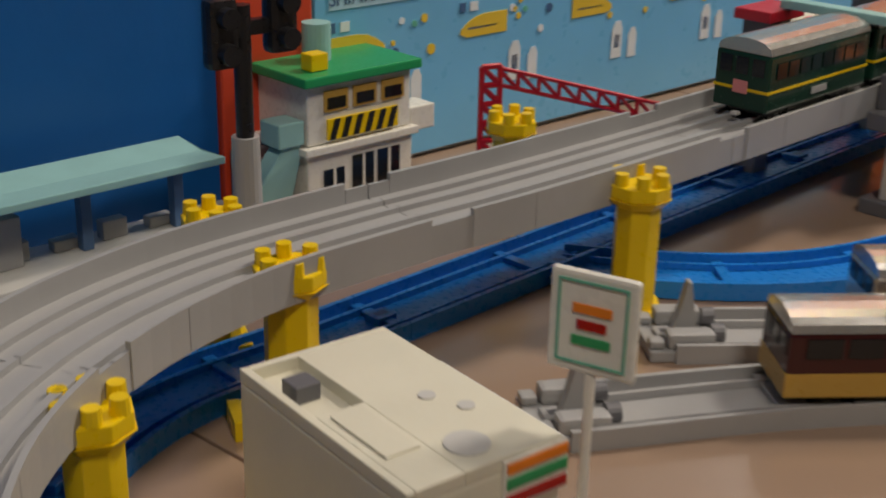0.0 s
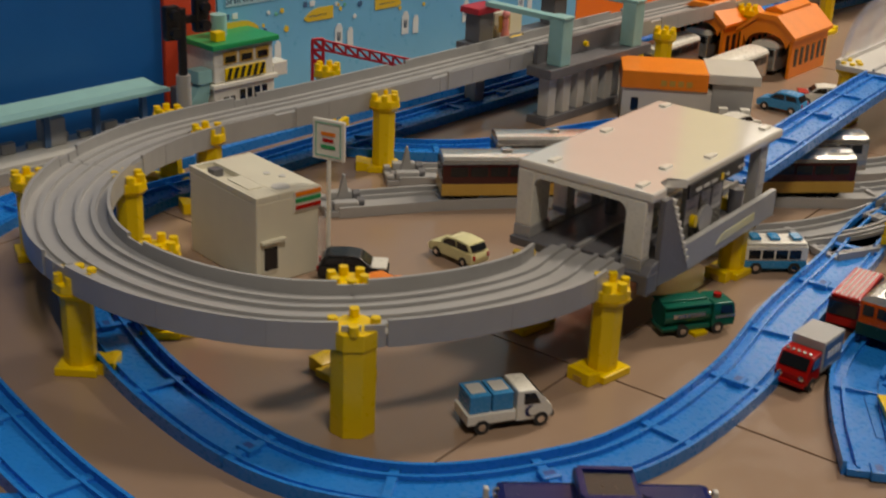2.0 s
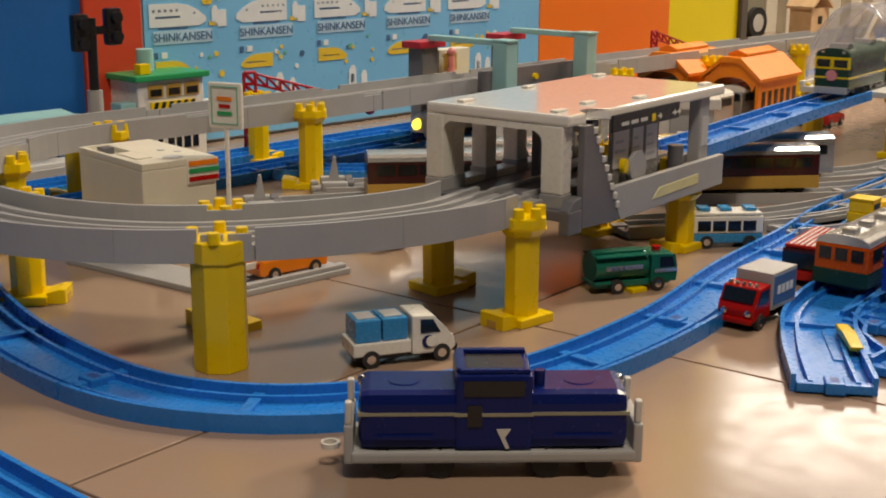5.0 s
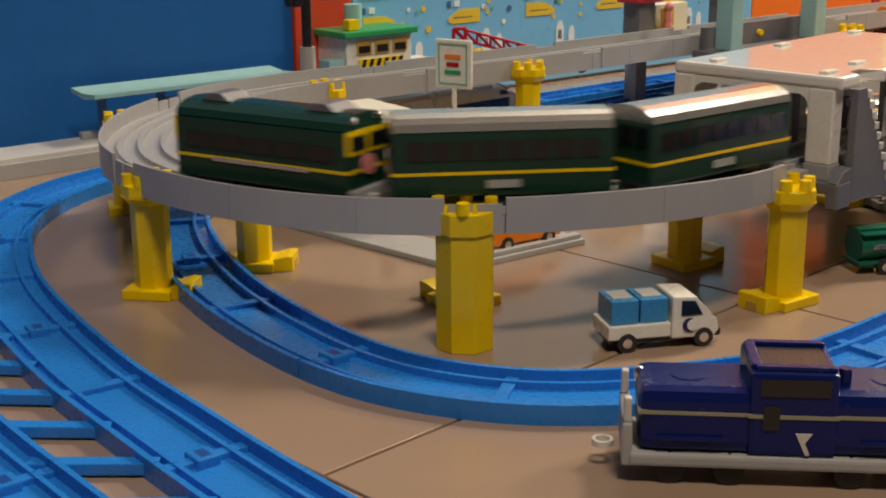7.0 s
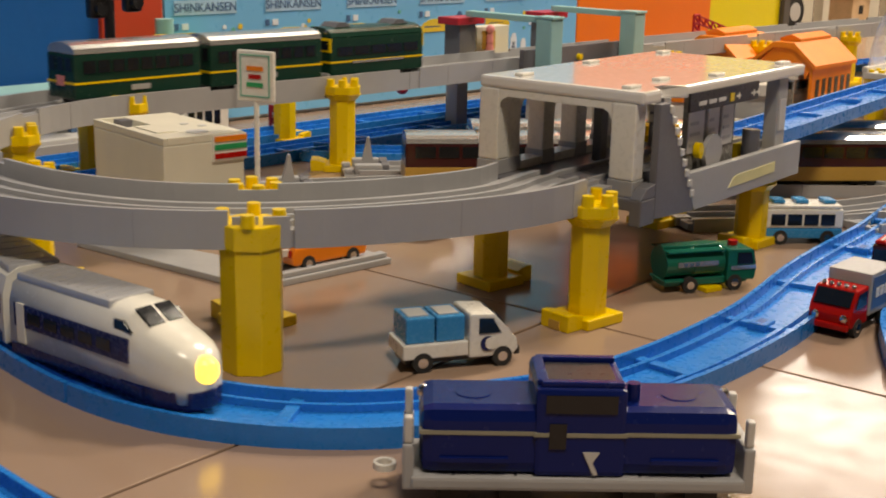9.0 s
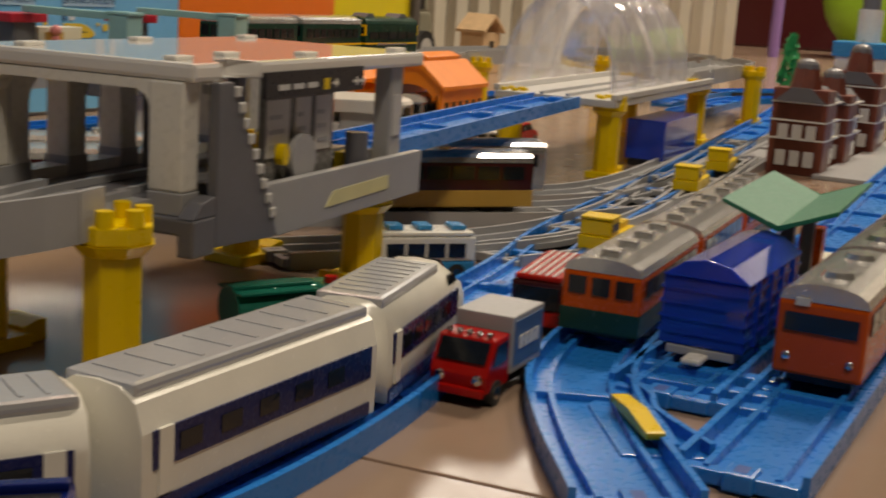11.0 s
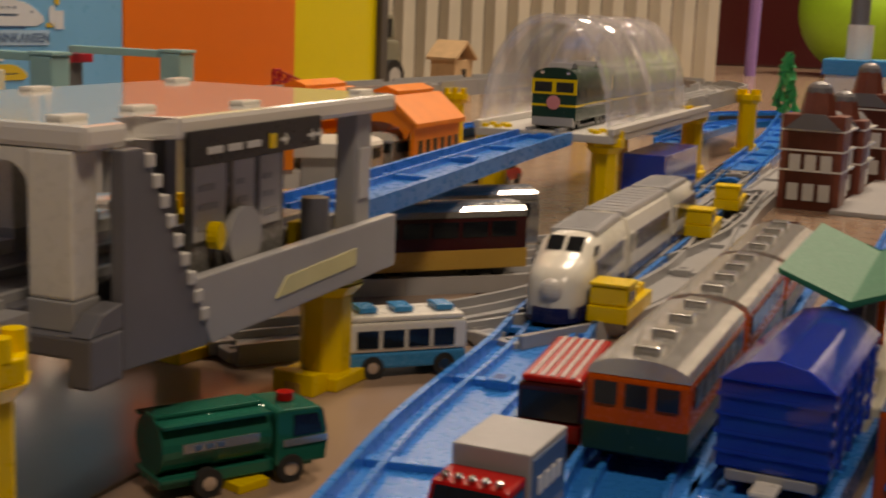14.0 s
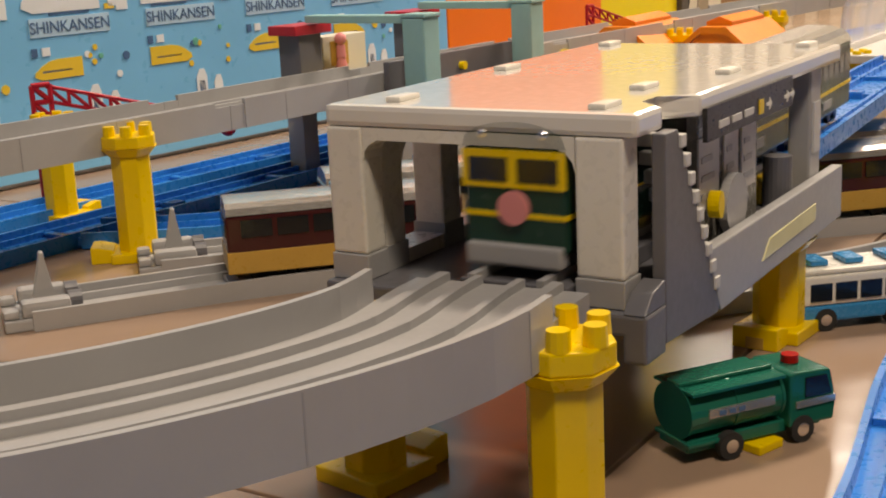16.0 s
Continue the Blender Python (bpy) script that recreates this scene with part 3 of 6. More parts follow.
        part("stair_step", box(BM(), x, x + 0.0042, -0.0552, -0.0400, z - 0.004, z, 0.0005), M_GREYL, ob)
    part("end_block", box(BM(), -0.004, 0.011, -0.0548, -0.0475, 0.044, 0.0585, 0.001), M_GREYD, ob)
    part("end_flange", prism(BM(), [(-0.004, 0.0586), (0.0112, 0.0586), (0.0112, 0.066), (0.002, 0.064)], -0.0545, -0.0475, 0.0005), M_GREYD, ob)
    panel = part("concourse_wall", box(BM(), 0.064, 0.124, -0.0445, -0.0405, 0.0586, 0.1084, 0.0006), M_SMOKE, ob)
    sign = part("direction_sign", box(BM(), 0.045, 0.132, -0.0547, -0.0532, 0.1005, 0.1110), M_BLACK, ob, "black direction sign with a yellow square and white arrows")
    part("sign_square", box(BM(), 0.094, 0.0985, -0.0551, -0.0546, 0.1022, 0.107), M_YEL, sign)
    for x in (0.102, 0.122, 0.128):
        part("sign_arrow", prism(BM(), [(x, 0.1040), (x + 0.003, 0.1040), (x + 0.003, 0.1025), (x + 0.0052, 0.1046), (x + 0.003, 0.1067), (x + 0.003, 0.1052), (x, 0.1052)], -0.0551, -0.0546), M_WHITE, sign)
    for x in (0.055, 0.067, 0.079):
        part("sign_bar", box(BM(), x, x + 0.009, -0.0551, -0.0546, 0.1035, 0.1057), M_GREYL, sign)
    for x0, x1 in ((0.063, 0.082), (0.087, 0.101), (0.105, 0.120)):
        bd = part("notice_board", box(BM(), x0, x1, -0.0453, -0.0446, 0.074, 0.098), M_GREYL, panel)
        for j in range(3):
            part("notice_print", box(BM(), x0 + 0.002, x1 - 0.003 - 0.002 * j, -0.0456, -0.0452, 0.0775 + 0.0062 * j, 0.0795 + 0.0062 * j), M_GREY, panel)
    part("end_pillar", box(BM(), 0.174, 0.188, -0.0495, -0.0405, 0.0586, 0.1084, 0.001), M_GREY, ob)
    part("pillar_poster", box(BM(), 0.1765, 0.1855, -0.0502, -0.0494, 0.075, 0.095), M_GREYL, ob)
    part("bench_post", cyl(BM(), 0.0055, 0.0586, 0.0785, 0.150, -0.0440), M_GREYD, ob)
    part("dial", cyl(BM(), 0.0105, -0.0015, 0.0015, seg=26, turn=pose(0.089, -0.0478, 0.0725, 90, 0, 0)), M_GREY, ob, "grey turning dial")
    part("dial_knob", cyl(BM(), 0.0042, -0.002, 0.002, seg=16, turn=pose(0.072, -0.0478, 0.0755, 90, 0, 0) @ Matrix.Diagonal((0.7, 1.1, 1, 1))), M_YEL, ob, "yellow knob")
    part("ticket_gate", box(BM(), 0.15, 0.17, -0.038, -0.032, 0.0586, 0.068, 0.0008), M_YEL, ob)


station()

# ---- clear tunnel ----
TP, TA = along(LOOP, (S_TUN0 + S_TUN1) / 2)
TUN = pose(TP.x, TP.y, 0, 0, 0, math.degrees(TA))


def tunnel():
    L = (S_TUN1 - S_TUN0) / 2 - 0.003
    ob = thing("tunnel_bridge", "clear plastic arched tunnel on a grey bridge deck", "tunnel", TUN)
    part("deck", box(BM(), -L, L, -0.053, 0.053, 0.060, 0.066, 0.001), M_GREYL, ob)
    for y in (-0.0515, 0.0515):
        part("deck_edge", box(BM(), -L, L, y - 0.0025, y + 0.0025, 0.0661, 0.071, 0.0006), M_GREYL, ob)
    for y in (-0.0115, 0.0115):
        part("running_rail", box(BM(), -L, L, y - 0.0012, y + 0.0012, 0.0661, 0.0685), M_GREY, ob)

    def arc(r, x0, x1, th=0.0016):
        bm = BM()
        n = 26
        pts = [(r * math.cos(math.pi * k / n), 0.072 + r * 1.6 * math.sin(math.pi * k / n)) for k in range(n + 1)]
        inn = [((r - th) * math.cos(math.pi * k / n), 0.072 + (r - th) * 1.6 * math.sin(math.pi * k / n)) for k in range(n + 1)]
        ring = [[bm.verts.new((x, y, z)) for y, z in pts + inn[::-1]] for x in (x0, x1)]
        m = len(ring[0])
        for j in range(m):
            bm.faces.new((ring[0][j], ring[0][(j + 1) % m], ring[1][(j + 1) % m], ring[1][j]))
        for k in range(n):
            for rr in ring:
                bm.faces.new((rr[k], rr[k + 1], rr[m - 2 - k], rr[m - 1 - k]))
        return bm
    x1 = L - 0.004
    x0 = x1 - 0.25
    sh = part("tunnel_shell", arc(0.048, x0, x1), M_CLEAR, ob, "clear plastic arched shell", smooth=True)
    sh.visible_shadow = False
    for x in (x0 - 0.001, x0 + 0.06, x0 + 0.12, x0 + 0.18, x1 - 0.005):
        rib = part("tunnel_rib", arc(0.0498, x, x + 0.006, 0.0022), M_CLEAR, ob, smooth=True)
        rib.visible_shadow = False


tunnel()

# ---- gate station at the back ----
GP, GA = along(LOOP, s_near(LOOP, 0.46, 0.592))
GATE = pose(GP.x, GP.y, 0, 0, 0, math.degrees(GA))


def gate_station():
    ob = thing("arch_station", "grey arcaded elevated station with pale teal arches over the track", "station", GATE)
    part("base", box(BM(), -0.09, 0.09, -0.058, -0.032, 0, 0.009, 0.001), M_GREYD, ob)
    for i in range(7):
        x = -0.085 + i * 0.0262
        part("arcade_post", box(BM(), x, x + 0.0125, -0.056, -0.042, 0.0091, 0.052, 0.0008), M_GREYL, ob)
    for i in range(6):
        x = -0.0725 + i * 0.0262
        arch = [(x - 0.0005, 0.0521)] + [(x + 0.0069 + 0.0072 * math.cos(math.pi * (1 - k / 8)), 0.044 + 0.006 * math.sin(math.pi * k / 8)) for k in range(9)] + [(x + 0.0142, 0.0521)]
        part("arch", prism(BM(), arch, -0.056, -0.042), M_GREYL, ob)
    part("cornice", box(BM(), -0.095, 0.095, -0.064, -0.032, 0.0522, 0.0625, 0.001), M_GREYD, ob)
    part("parapet", box(BM(), -0.085, 0.09, -0.0375, -0.0325, 0.0626, 0.083, 0.0006), M_GREYD, ob)
    part("back_platform", box(BM(), -0.09, 0.09, 0.032, 0.07, 0.052, 0.068, 0.001), M_GREYD, ob)
    part("yellow_edge", box(BM(), -0.08, 0.08, 0.0335, 0.041, 0.0681, 0.0695), M_YEL, ob)
    for x in (-0.075, 0.075):
        part("platform_leg", box(BM(), x - 0.008, x + 0.008, 0.045, 0.06, 0, 0.0519, 0.0008), M_GREY, ob)
    for x in (-0.068, 0.068):
        arch = part("teal_arch", box(BM(), x - 0.009, x + 0.009, -0.062, -0.044, 0.0627, 0.112, 0.0012), M_TEAL, ob)
        part("arch_beam", box(BM(), x - 0.006, x + 0.006, -0.0435, 0.045, 0.108, 0.1135, 0.0008), M_TEAL, arch)
        part("arch_cap", box(BM(), x - 0.0095, x + 0.0095, -0.0635, -0.0425, 0.1121, 0.1145, 0.0006), M_TEAL, arch)
        part("back_wall", box(BM(), x - 0.012, x + 0.012, 0.046, 0.066, 0.0681, 0.1, 0.0008), M_GREYD, ob)
        part("red_canopy", box(BM(), x - 0.02, x + 0.02, 0.042, 0.068, 0.1001, 0.107, 0.0008), M_REDP, ob)
    part("kiosk", box(BM(), -0.05, 0.0, 0.05, 0.066, 0.0681, 0.096, 0.0006), M_CREAM, ob)
    part("kiosk_panel", box(BM(), -0.042, -0.022, 0.0494, 0.0499, 0.074, 0.092), M_OCHRE, ob)
    part("lever", cyl(BM(), 0.003, -0.002, 0.002, turn=pose(0.0, -0.0395, 0.072, 90, 0, 0), seg=12), M_YEL, ob)


gate_station()


def figure(at):
    bm = BM()
    cyl(bm, 0.0055, 0, 0.012, seg=12, r2=0.003)
    cyl(bm, 0.0038, 0.012, 0.021, seg=12, r2=0.0032)
    ball(bm, 0.0045, (0, 0, 0.0255))
    ob = part("toy_figure", bm, M_PINK)
    ob.matrix_basis = at
    tagged(ob, "small plain toy figure standing on the station platform", "toy figure")


figure(GATE @ pose(-0.035, 0.0455, 0.0682))

# ---- store, sign, lot ----
SX = pose(0.014, 0.201, 0, 0, 0, 18.7)


def store():
    ob = thing("toy_store", "cream plastic toy convenience store with a flat roof and striped fascia", "toy building", SX)
    w, d, h = 0.056, 0.091, 0.0705
    part("wall_block", box(BM(), 0, w, 0, d, 0.0, h - 0.0045, 0.0012), M_CREAM, ob)
    # roof rim round a sunken corner
    for x0, x1, y0, y1 in ((0, 0.003, 0, d), (0.003, w, d - 0.003, d), (0.020, w, 0, d - 0.003), (0.003, 0.020, 0, 0.05)):
        part("roof_slab", box(BM(), x0, x1, y0, y1, h - 0.0046, h, 0.0005), M_CREAM, ob)
    part("roof_unit", box(BM(), 0.006, 0.015, 0.066, 0.075, h - 0.0045, h + 0.0015, 0.0006), M_GREYD, ob, "dark grey roof air unit")
    for x, y in ((0.038, 0.042), (0.044, 0.03)):
        part("roof_dimple", cyl(BM(), 0.0028, h, h + 0.0005, x, y, 18), M_GREYL, ob)
    part("roof_panel", box(BM(), 0.006, 0.018, 0.018, 0.047, h, h + 0.0008, 0.0003), M_CREAM, ob)
    part("roof_mark", cyl(BM(), 0.007, h, h + 0.0005, 0.03, 0.012, 24), M_GREYL, ob)
    f = part("fascia", box(BM(), 0.033, w + 0.0012, -0.0015, -0.0001, h - 0.017, h - 0.001), M_WHITE, ob)
    for z, m in ((h - 0.005, M_ORANGE), (h - 0.010, M_GREEN), (h - 0.0155, M_RED)):
        part("fascia_stripe", box(BM(), 0.034, w + 0.0008, -0.0021, -0.0014, z, z + 0.0032), m, f)
    fs = part("side_fascia", box(BM(), w + 0.0001, w + 0.0014, 0.0, 0.06, h - 0.017, h - 0.001), M_WHITE, ob)
    for z, m in ((h - 0.005, M_ORANGE), (h - 0.010, M_GREEN), (h - 0.0155, M_RED)):
        part("fascia_stripe", box(BM(), w + 0.0013, w + 0.0020, 0.001, 0.059, z, z + 0.0032), m, fs)
    win = part("window", box(BM(), 0.006, 0.018, -0.0012, -0.0002, 0.012, 0.03, 0.0003), M_DARK, ob)
    part("window_frame", box(BM(), 0.0045, 0.0195, -0.0009, -0.0001, 0.0105, 0.0315), M_CREAM, win)
    part("ledge", box(BM(), 0.003, 0.024, -0.004, -0.0001, 0.034, 0.0365, 0.0005), M_CREAM, ob)
    g = part("shop_glass", box(BM(), w + 0.0002, w + 0.0012, 0.008, 0.055, 0.003, 0.045), M_DARK, ob)
    for y in (0.008, 0.024, 0.04, 0.054):
        part("glass_bar", box(BM(), w + 0.0003, w + 0.002, y, y + 0.0015, 0.002, 0.047), M_WHITE, g)
    part("door_wing", box(BM(), w + 0.0015, w + 0.014, 0.006, 0.0072, 0.0, 0.04), M_CLEAR, ob)


store()


def store_sign():
    ob = thing("store_sign", "white square shop sign on a thin white pole", "sign", pose(0.076, 0.2215, 0, 0, 0, -48))
    part("base", box(BM(), -0.006, 0.006, -0.006, 0.006, 0, 0.003, 0.0006), M_WHITE, ob)
    part("pole", cyl(BM(), 0.0016, 0.003, 0.088, seg=12), M_WHITE, ob)
    b = part("board", box(BM(), -0.0135, 0.0135, -0.0016, 0.0016, 0.088, 0.1195, 0.0012), M_WHITE, ob)
    for x0, x1, z0, z1 in ((-0.0108, 0.0108, 0.1163, 0.1170), (-0.0108, 0.0108, 0.0910, 0.0917), (-0.0108, -0.0101, 0.0917, 0.1163), (0.0101, 0.0108, 0.0917, 0.1163)):
        part("border_line", box(BM(), x0, x1, -0.0021, -0.0015, z0, z1), M_INK_G, b)
    for z, m, r in ((0.1085, M_ORANGE, 0.006), (0.1035, M_RED, 0.0045), (0.0985, M_GREEN, 0.006)):
        part("emblem_bar", box(BM(), -r, r, -0.0021, -0.0015, z - 0.0014, z + 0.0014), m, b)


store_sign()


def lot():
    ob = thing("parking_plate", "grey plastic parking plate with a white guard rail", "toy base", pose(0.045, 0.104, 0, 0, 0, 21))
    part("plate", plan(BM(), [(0, 0), (0.098, 0), (0.098, 0.03), (0.03, 0.03), (0.0, 0.15), (-0.028, 0.15)], 0, 0.004, 0.0008), M_GREY, ob)
    part("kerb", box(BM(), 0.004, 0.096, 0.002, 0.008, 0.0041, 0.007, 0.0006), M_GREY, ob)
    part("guard_rail", box(BM(), 0.006, 0.075, 0.0115, 0.0135, 0.013, 0.0175, 0.0006), M_WHITE, ob)
    for x in (0.012, 0.04, 0.068):
        part("rail_post", cyl(BM(), 0.0016, 0.0041, 0.0131, x, 0.0125, 10), M_WHITE, ob)
        part("rail_foot", cyl(BM(), 0.0032, 0.0041, 0.0055, x, 0.0125, 12), M_WHITE, ob)


lot()

# ---- small vehicles ----


def wheels(ob, xs, half, r, m_rim=None):
    for x in xs:
        for s in (-1, 1):
            t = part("wheel", cyl(BM(), r, -0.0016, 0.0016, seg=20, turn=pose(x, s * half, r, 90, 0, 0)), M_TYRE, ob)
            part("rim", cyl(BM(), r * 0.5, -0.0019, 0.0019, seg=16, turn=pose(x, s * half, r, 90, 0, 0)), m_rim or M_CHROME, t)


def side_glass(ob, pts, half):
    for s in (-1, 1):
        y = s * (half + 0.0001)
        part("side_window", prism(BM(), pts, y - 0.0004, y + 0.0004), M_DARK, ob)


def white_truck():
    ob = thing("pickup_truck", "white toy pickup truck carrying two blue crates", "toy truck", pose(0.1045, -0.034, 0, 0, 0, -2.5))
    w = 0.0115
    part("cab", prism(BM(), [(0.004, 0.005), (0.026, 0.005), (0.0285, 0.008), (0.0275, 0.0135), (0.0225, 0.017), (0.0165, 0.0255), (0.0045, 0.0262), (0.004, 0.025)], -w, w, 0.0012), M_WHITE, ob)
    side_glass(ob, [(0.0085, 0.0165), (0.0195, 0.0165), (0.0155, 0.0235), (0.0085, 0.024)], w)
    part("windscreen", prism(BM(), [(0.0228, 0.0172), (0.0236, 0.0176), (0.0176, 0.0254), (0.0168, 0.025)], -w + 0.002, w - 0.002), M_DARK, ob)
    part("bed", box(BM(), -0.028, 0.0036, -w, w, 0.0065, 0.0135, 0.0008), M_WHITE, ob)
    part("chassis", box(BM(), -0.026, 0.026, -0.008, 0.008, 0.0035, 0.0064), M_BLACK, ob)
    part("bumper", box(BM(), 0.0265, 0.0298, -w + 0.001, w - 0.001, 0.0045, 0.0085, 0.0008), M_BLACK, ob)
    for x in (-0.0262, -0.0115):
        c = part("crate", box(BM(), x, x + 0.0138, -0.0098, 0.0098, 0.0136, 0.0255, 0.0008), M_SKYB, ob, "blue crate with a white picture label")
        part("crate_label", box(BM(), x + 0.002, x + 0.0118, -0.006, 0.006, 0.0255, 0.026), M_GREYL, c)
    part("crescent", cyl(BM(), 0.0036, -0.0004, 0.0004, seg=18, turn=pose(0.013, -w - 0.0002, 0.0115, 90, 0, 0)), M_SBLUE, ob, "dark blue crescent mark on the door")
    part("crescent_gap", cyl(BM(), 0.0029, -0.0004, 0.0004, seg=18, turn=pose(0.0144, -w - 0.0006, 0.0117, 90, 0, 0)), M_WHITE, ob)
    wheels(ob, (-0.0185, 0.0205), w - 0.0012, 0.0048)


white_truck()


def tanker():
    ob = thing("tanker_truck", "dark green toy tanker truck with a silver stripe", "toy truck", pose(0.290, 0.040, 0, 0, 0, -4) @ Matrix.Scale(0.92, 4))
    w = 0.0115
    tank = BM()
    cyl(tank, 0.0105, -0.0305, 0.008, seg=26, turn=pose(0, 0, 0.0175, 0, 90, 0) @ Matrix.Diagonal((0.92, 1.06, 1, 1)))
    part("tank", tank, M_TANK, ob, smooth=False)
    for x in (-0.0312, -0.012, 0.0072):
        part("tank_band", cyl(BM(), 0.0109, x, x + 0.0012, seg=26, turn=pose(0, 0, 0.0175, 0, 90, 0) @ Matrix.Diagonal((0.92, 1.06, 1, 1))), M_TANK, ob)
    for s in (-1, 1):
        st = part("silver_stripe", box(BM(), -0.024, 0.0035, s * 0.0112 - 0.0005, s * 0.0112 + 0.0005, 0.0165, 0.0196), M_SILVER, ob)
        for j in range(3):
            part("stripe_mark", box(BM(), -0.02 + j * 0.004, -0.0175 + j * 0.004, s * 0.0118 - 0.0003, s * 0.0118 + 0.0003, 0.0172, 0.0188), M_INK_N, st)
    part("tank_walk", box(BM(), -0.031, 0.008, -0.004, 0.004, 0.0268, 0.0282, 0.0005), M_TANK, ob)
    part("side_rail", box(BM(), -0.031, 0.008, -0.0118, 0.0118, 0.0255, 0.0265), M_TANK, ob)
    part("chassis", box(BM(), -0.031, 0.026, -0.0085, 0.0085, 0.004, 0.0085, 0.0006), M_TANK, ob)
    part("rear_skirt", box(BM(), -0.0318, -0.018, -0.0105, 0.0105, 0.0065, 0.0082, 0.0005), M_TANK, ob)
    part("cab", prism(BM(), [(0.010, 0.006), (0.0295, 0.006), (0.0305, 0.013), (0.0275, 0.0255), (0.012, 0.0262), (0.010, 0.0255)], -w, w, 0.001), M_TANK, ob)
    side_glass(ob, [(0.0165, 0.0165), (0.028, 0.0165), (0.0258, 0.0235), (0.0165, 0.0238)], w)
    part("windscreen", prism(BM(), [(0.0302, 0.0155), (0.0309, 0.0155), (0.0288, 0.0243), (0.0281, 0.0243)], -w + 0.0015, w - 0.0015), M_DARK, ob)
    for s in (-1, 1):
        part("cab_stripe", box(BM(), 0.0125, 0.0298, s * (w + 0.0002) - 0.0004, s * (w + 0.0002) + 0.0004, 0.013, 0.0155), M_SILVER, ob)
    part("beacon", cyl(BM(), 0.0032, 0.0262, 0.029, 0.019, 0, 14), M_RED, ob, "red roof beacon")
    wheels(ob, (-0.015, 0.0155), w - 0.001, 0.005)
    sp = part("yellow_tab", box(BM(), -0.008, 0.004, -0.012, -0.002, 0, 0.003, 0.0005), M_YEL)
    sp.matrix_basis = pose(0.290, 0.040, 0, 0, 0, 10)
    tagged(sp, "small yellow plastic piece lying on the tiles", "toy piece")


tanker()


def red_truck():
    ob = thing("box_truck", "red toy delivery truck with a grey cargo box", "toy truck", pose(0.323, -0.047, 0, 0, 0, 207))
    w = 0.0115
    part("cab", prism(BM(), [(0.004, 0.0055), (0.024, 0.0055), (0.0252, 0.012), (0.0232, 0.0155), (0.0185, 0.0245), (0.005, 0.0252)], -w, w, 0.0013), M_RED, ob)
    side_glass(ob, [(0.008, 0.0155), (0.0205, 0.0155), (0.0172, 0.0225), (0.008, 0.023)], w)
    part("windscreen", prism(BM(), [(0.0231, 0.0162), (0.0238, 0.0166), (0.0196, 0.0238), (0.0189, 0.0235)], -w + 0.0018, w - 0.0018), M_DARK, ob)
    for s in (-1, 1):
        part("headlight", ball(BM(), 0.0022, (0.0247, s * 0.0075, 0.0105), (0.5, 1, 1), 10, 8), M_CHROME, ob)
    part("bumper", box(BM(), 0.0235, 0.0262, -w + 0.001, w - 0.001, 0.0042, 0.0075, 0.0008), M_RED, ob)
    bx = part("cargo_box", box(BM(), -0.027, 0.0036, -0.0118, 0.0118, 0.0085, 0.0305, 0.0006), M_GREY, ob, "grey cargo box with navy side panel")
    for s in (-1, 1):
        p = part("side_panel", box(BM(), -0.0255, 0.002, s * 0.0119 - 0.0003, s * 0.0119 + 0.0003, 0.012, 0.0285), M_INK_N, bx)
        for j in range(4):
            part("panel_mark", box(BM(), -0.021 + j * 0.0052, -0.0175 + j * 0.0052, s * 0.0123 - 0.0003, s * 0.0123 + 0.0003, 0.0175, 0.0225), M_WHITE, p)
    part("chassis", box(BM(), -0.026, 0.022, -0.0085, 0.0085, 0.0035, 0.0084), M_BLACK, ob)
    wheels(ob, (-0.0165, 0.0165), w - 0.001, 0.0048)
    for y in (-0.008, -0.004, 0.0, 0.004, 0.008):
        part("roof_lamp", ball(BM(), 0.0014, (0.0165, y, 0.0256), (1, 1, 1), 8, 6), M_CHROME, ob)


red_truck()


def bus(name, label, at, L, H, m_low, m_mid, m_top, lights=None, group=""):
    ob = thing(name, label, "toy bus", at, group)
    w = 0.0115
    h = L / 2
    part("lower_body", box(BM(), -h, h, -w, w, 0.004, H * 0.42, 0.0012), m_low, ob)
    part("upper_body", box(BM(), -h, h, -w, w, H * 0.42 + 0.0002, H * 0.9, 0.001), m_mid, ob)
    part("roof", box(BM(), -h + 0.0008, h - 0.0008, -w + 0.0008, w - 0.0008, H * 0.9 + 0.0002, H, 0.0012), m_top, ob)
    n = max(3, int(L / 0.011))
    for i in range(n):
        x = -h + 0.004 + i * (L - 0.008) / n
        side_glass(ob, [(x, H * 0.5), (x + (L - 0.008) / n - 0.0016, H * 0.5), (x + (L - 0.008) / n - 0.0016, H * 0.78), (x, H * 0.78)], w)
    part("windscreen", box(BM(), h - 0.0002, h + 0.0005, -w + 0.0015, w - 0.0015, H * 0.45, H * 0.82), M_DARK, ob)
    wheels(ob, (-h * 0.58, h * 0.62), w - 0.001, 0.0048)
    if lights:
        for x in (-0.6, 0.0, 0.7):
            part("roof_gear", box(BM(), h * x - 0.004, h * x + 0.004, -0.006, 0.006, H + 0.0002, H + 0.0026, 0.0006), lights, ob)
    return ob


bus("rescue_bus", "white and sky-blue toy rescue bus with roof gear", pose(0.412, 0.116, 0, 0, 0, -18), 0.052, 0.026, M_SKYB, M_WHITE, M_WHITE, M_SKYB)
rb = bus("red_bus", "red toy bus with white stripes along its roof", pose(0.418, 0.021, 0, 0, 0, 214), 0.062, 0.027, M_RED, M_MAROON, M_RED)
for y in (-0.007, -0.0035, 0.0, 0.0035, 0.007):
    part("roof_stripe", box(BM(), -0.029, 0.029, y - 0.0006, y + 0.0006, 0.0268, 0.0274), M_GREYL, rb)


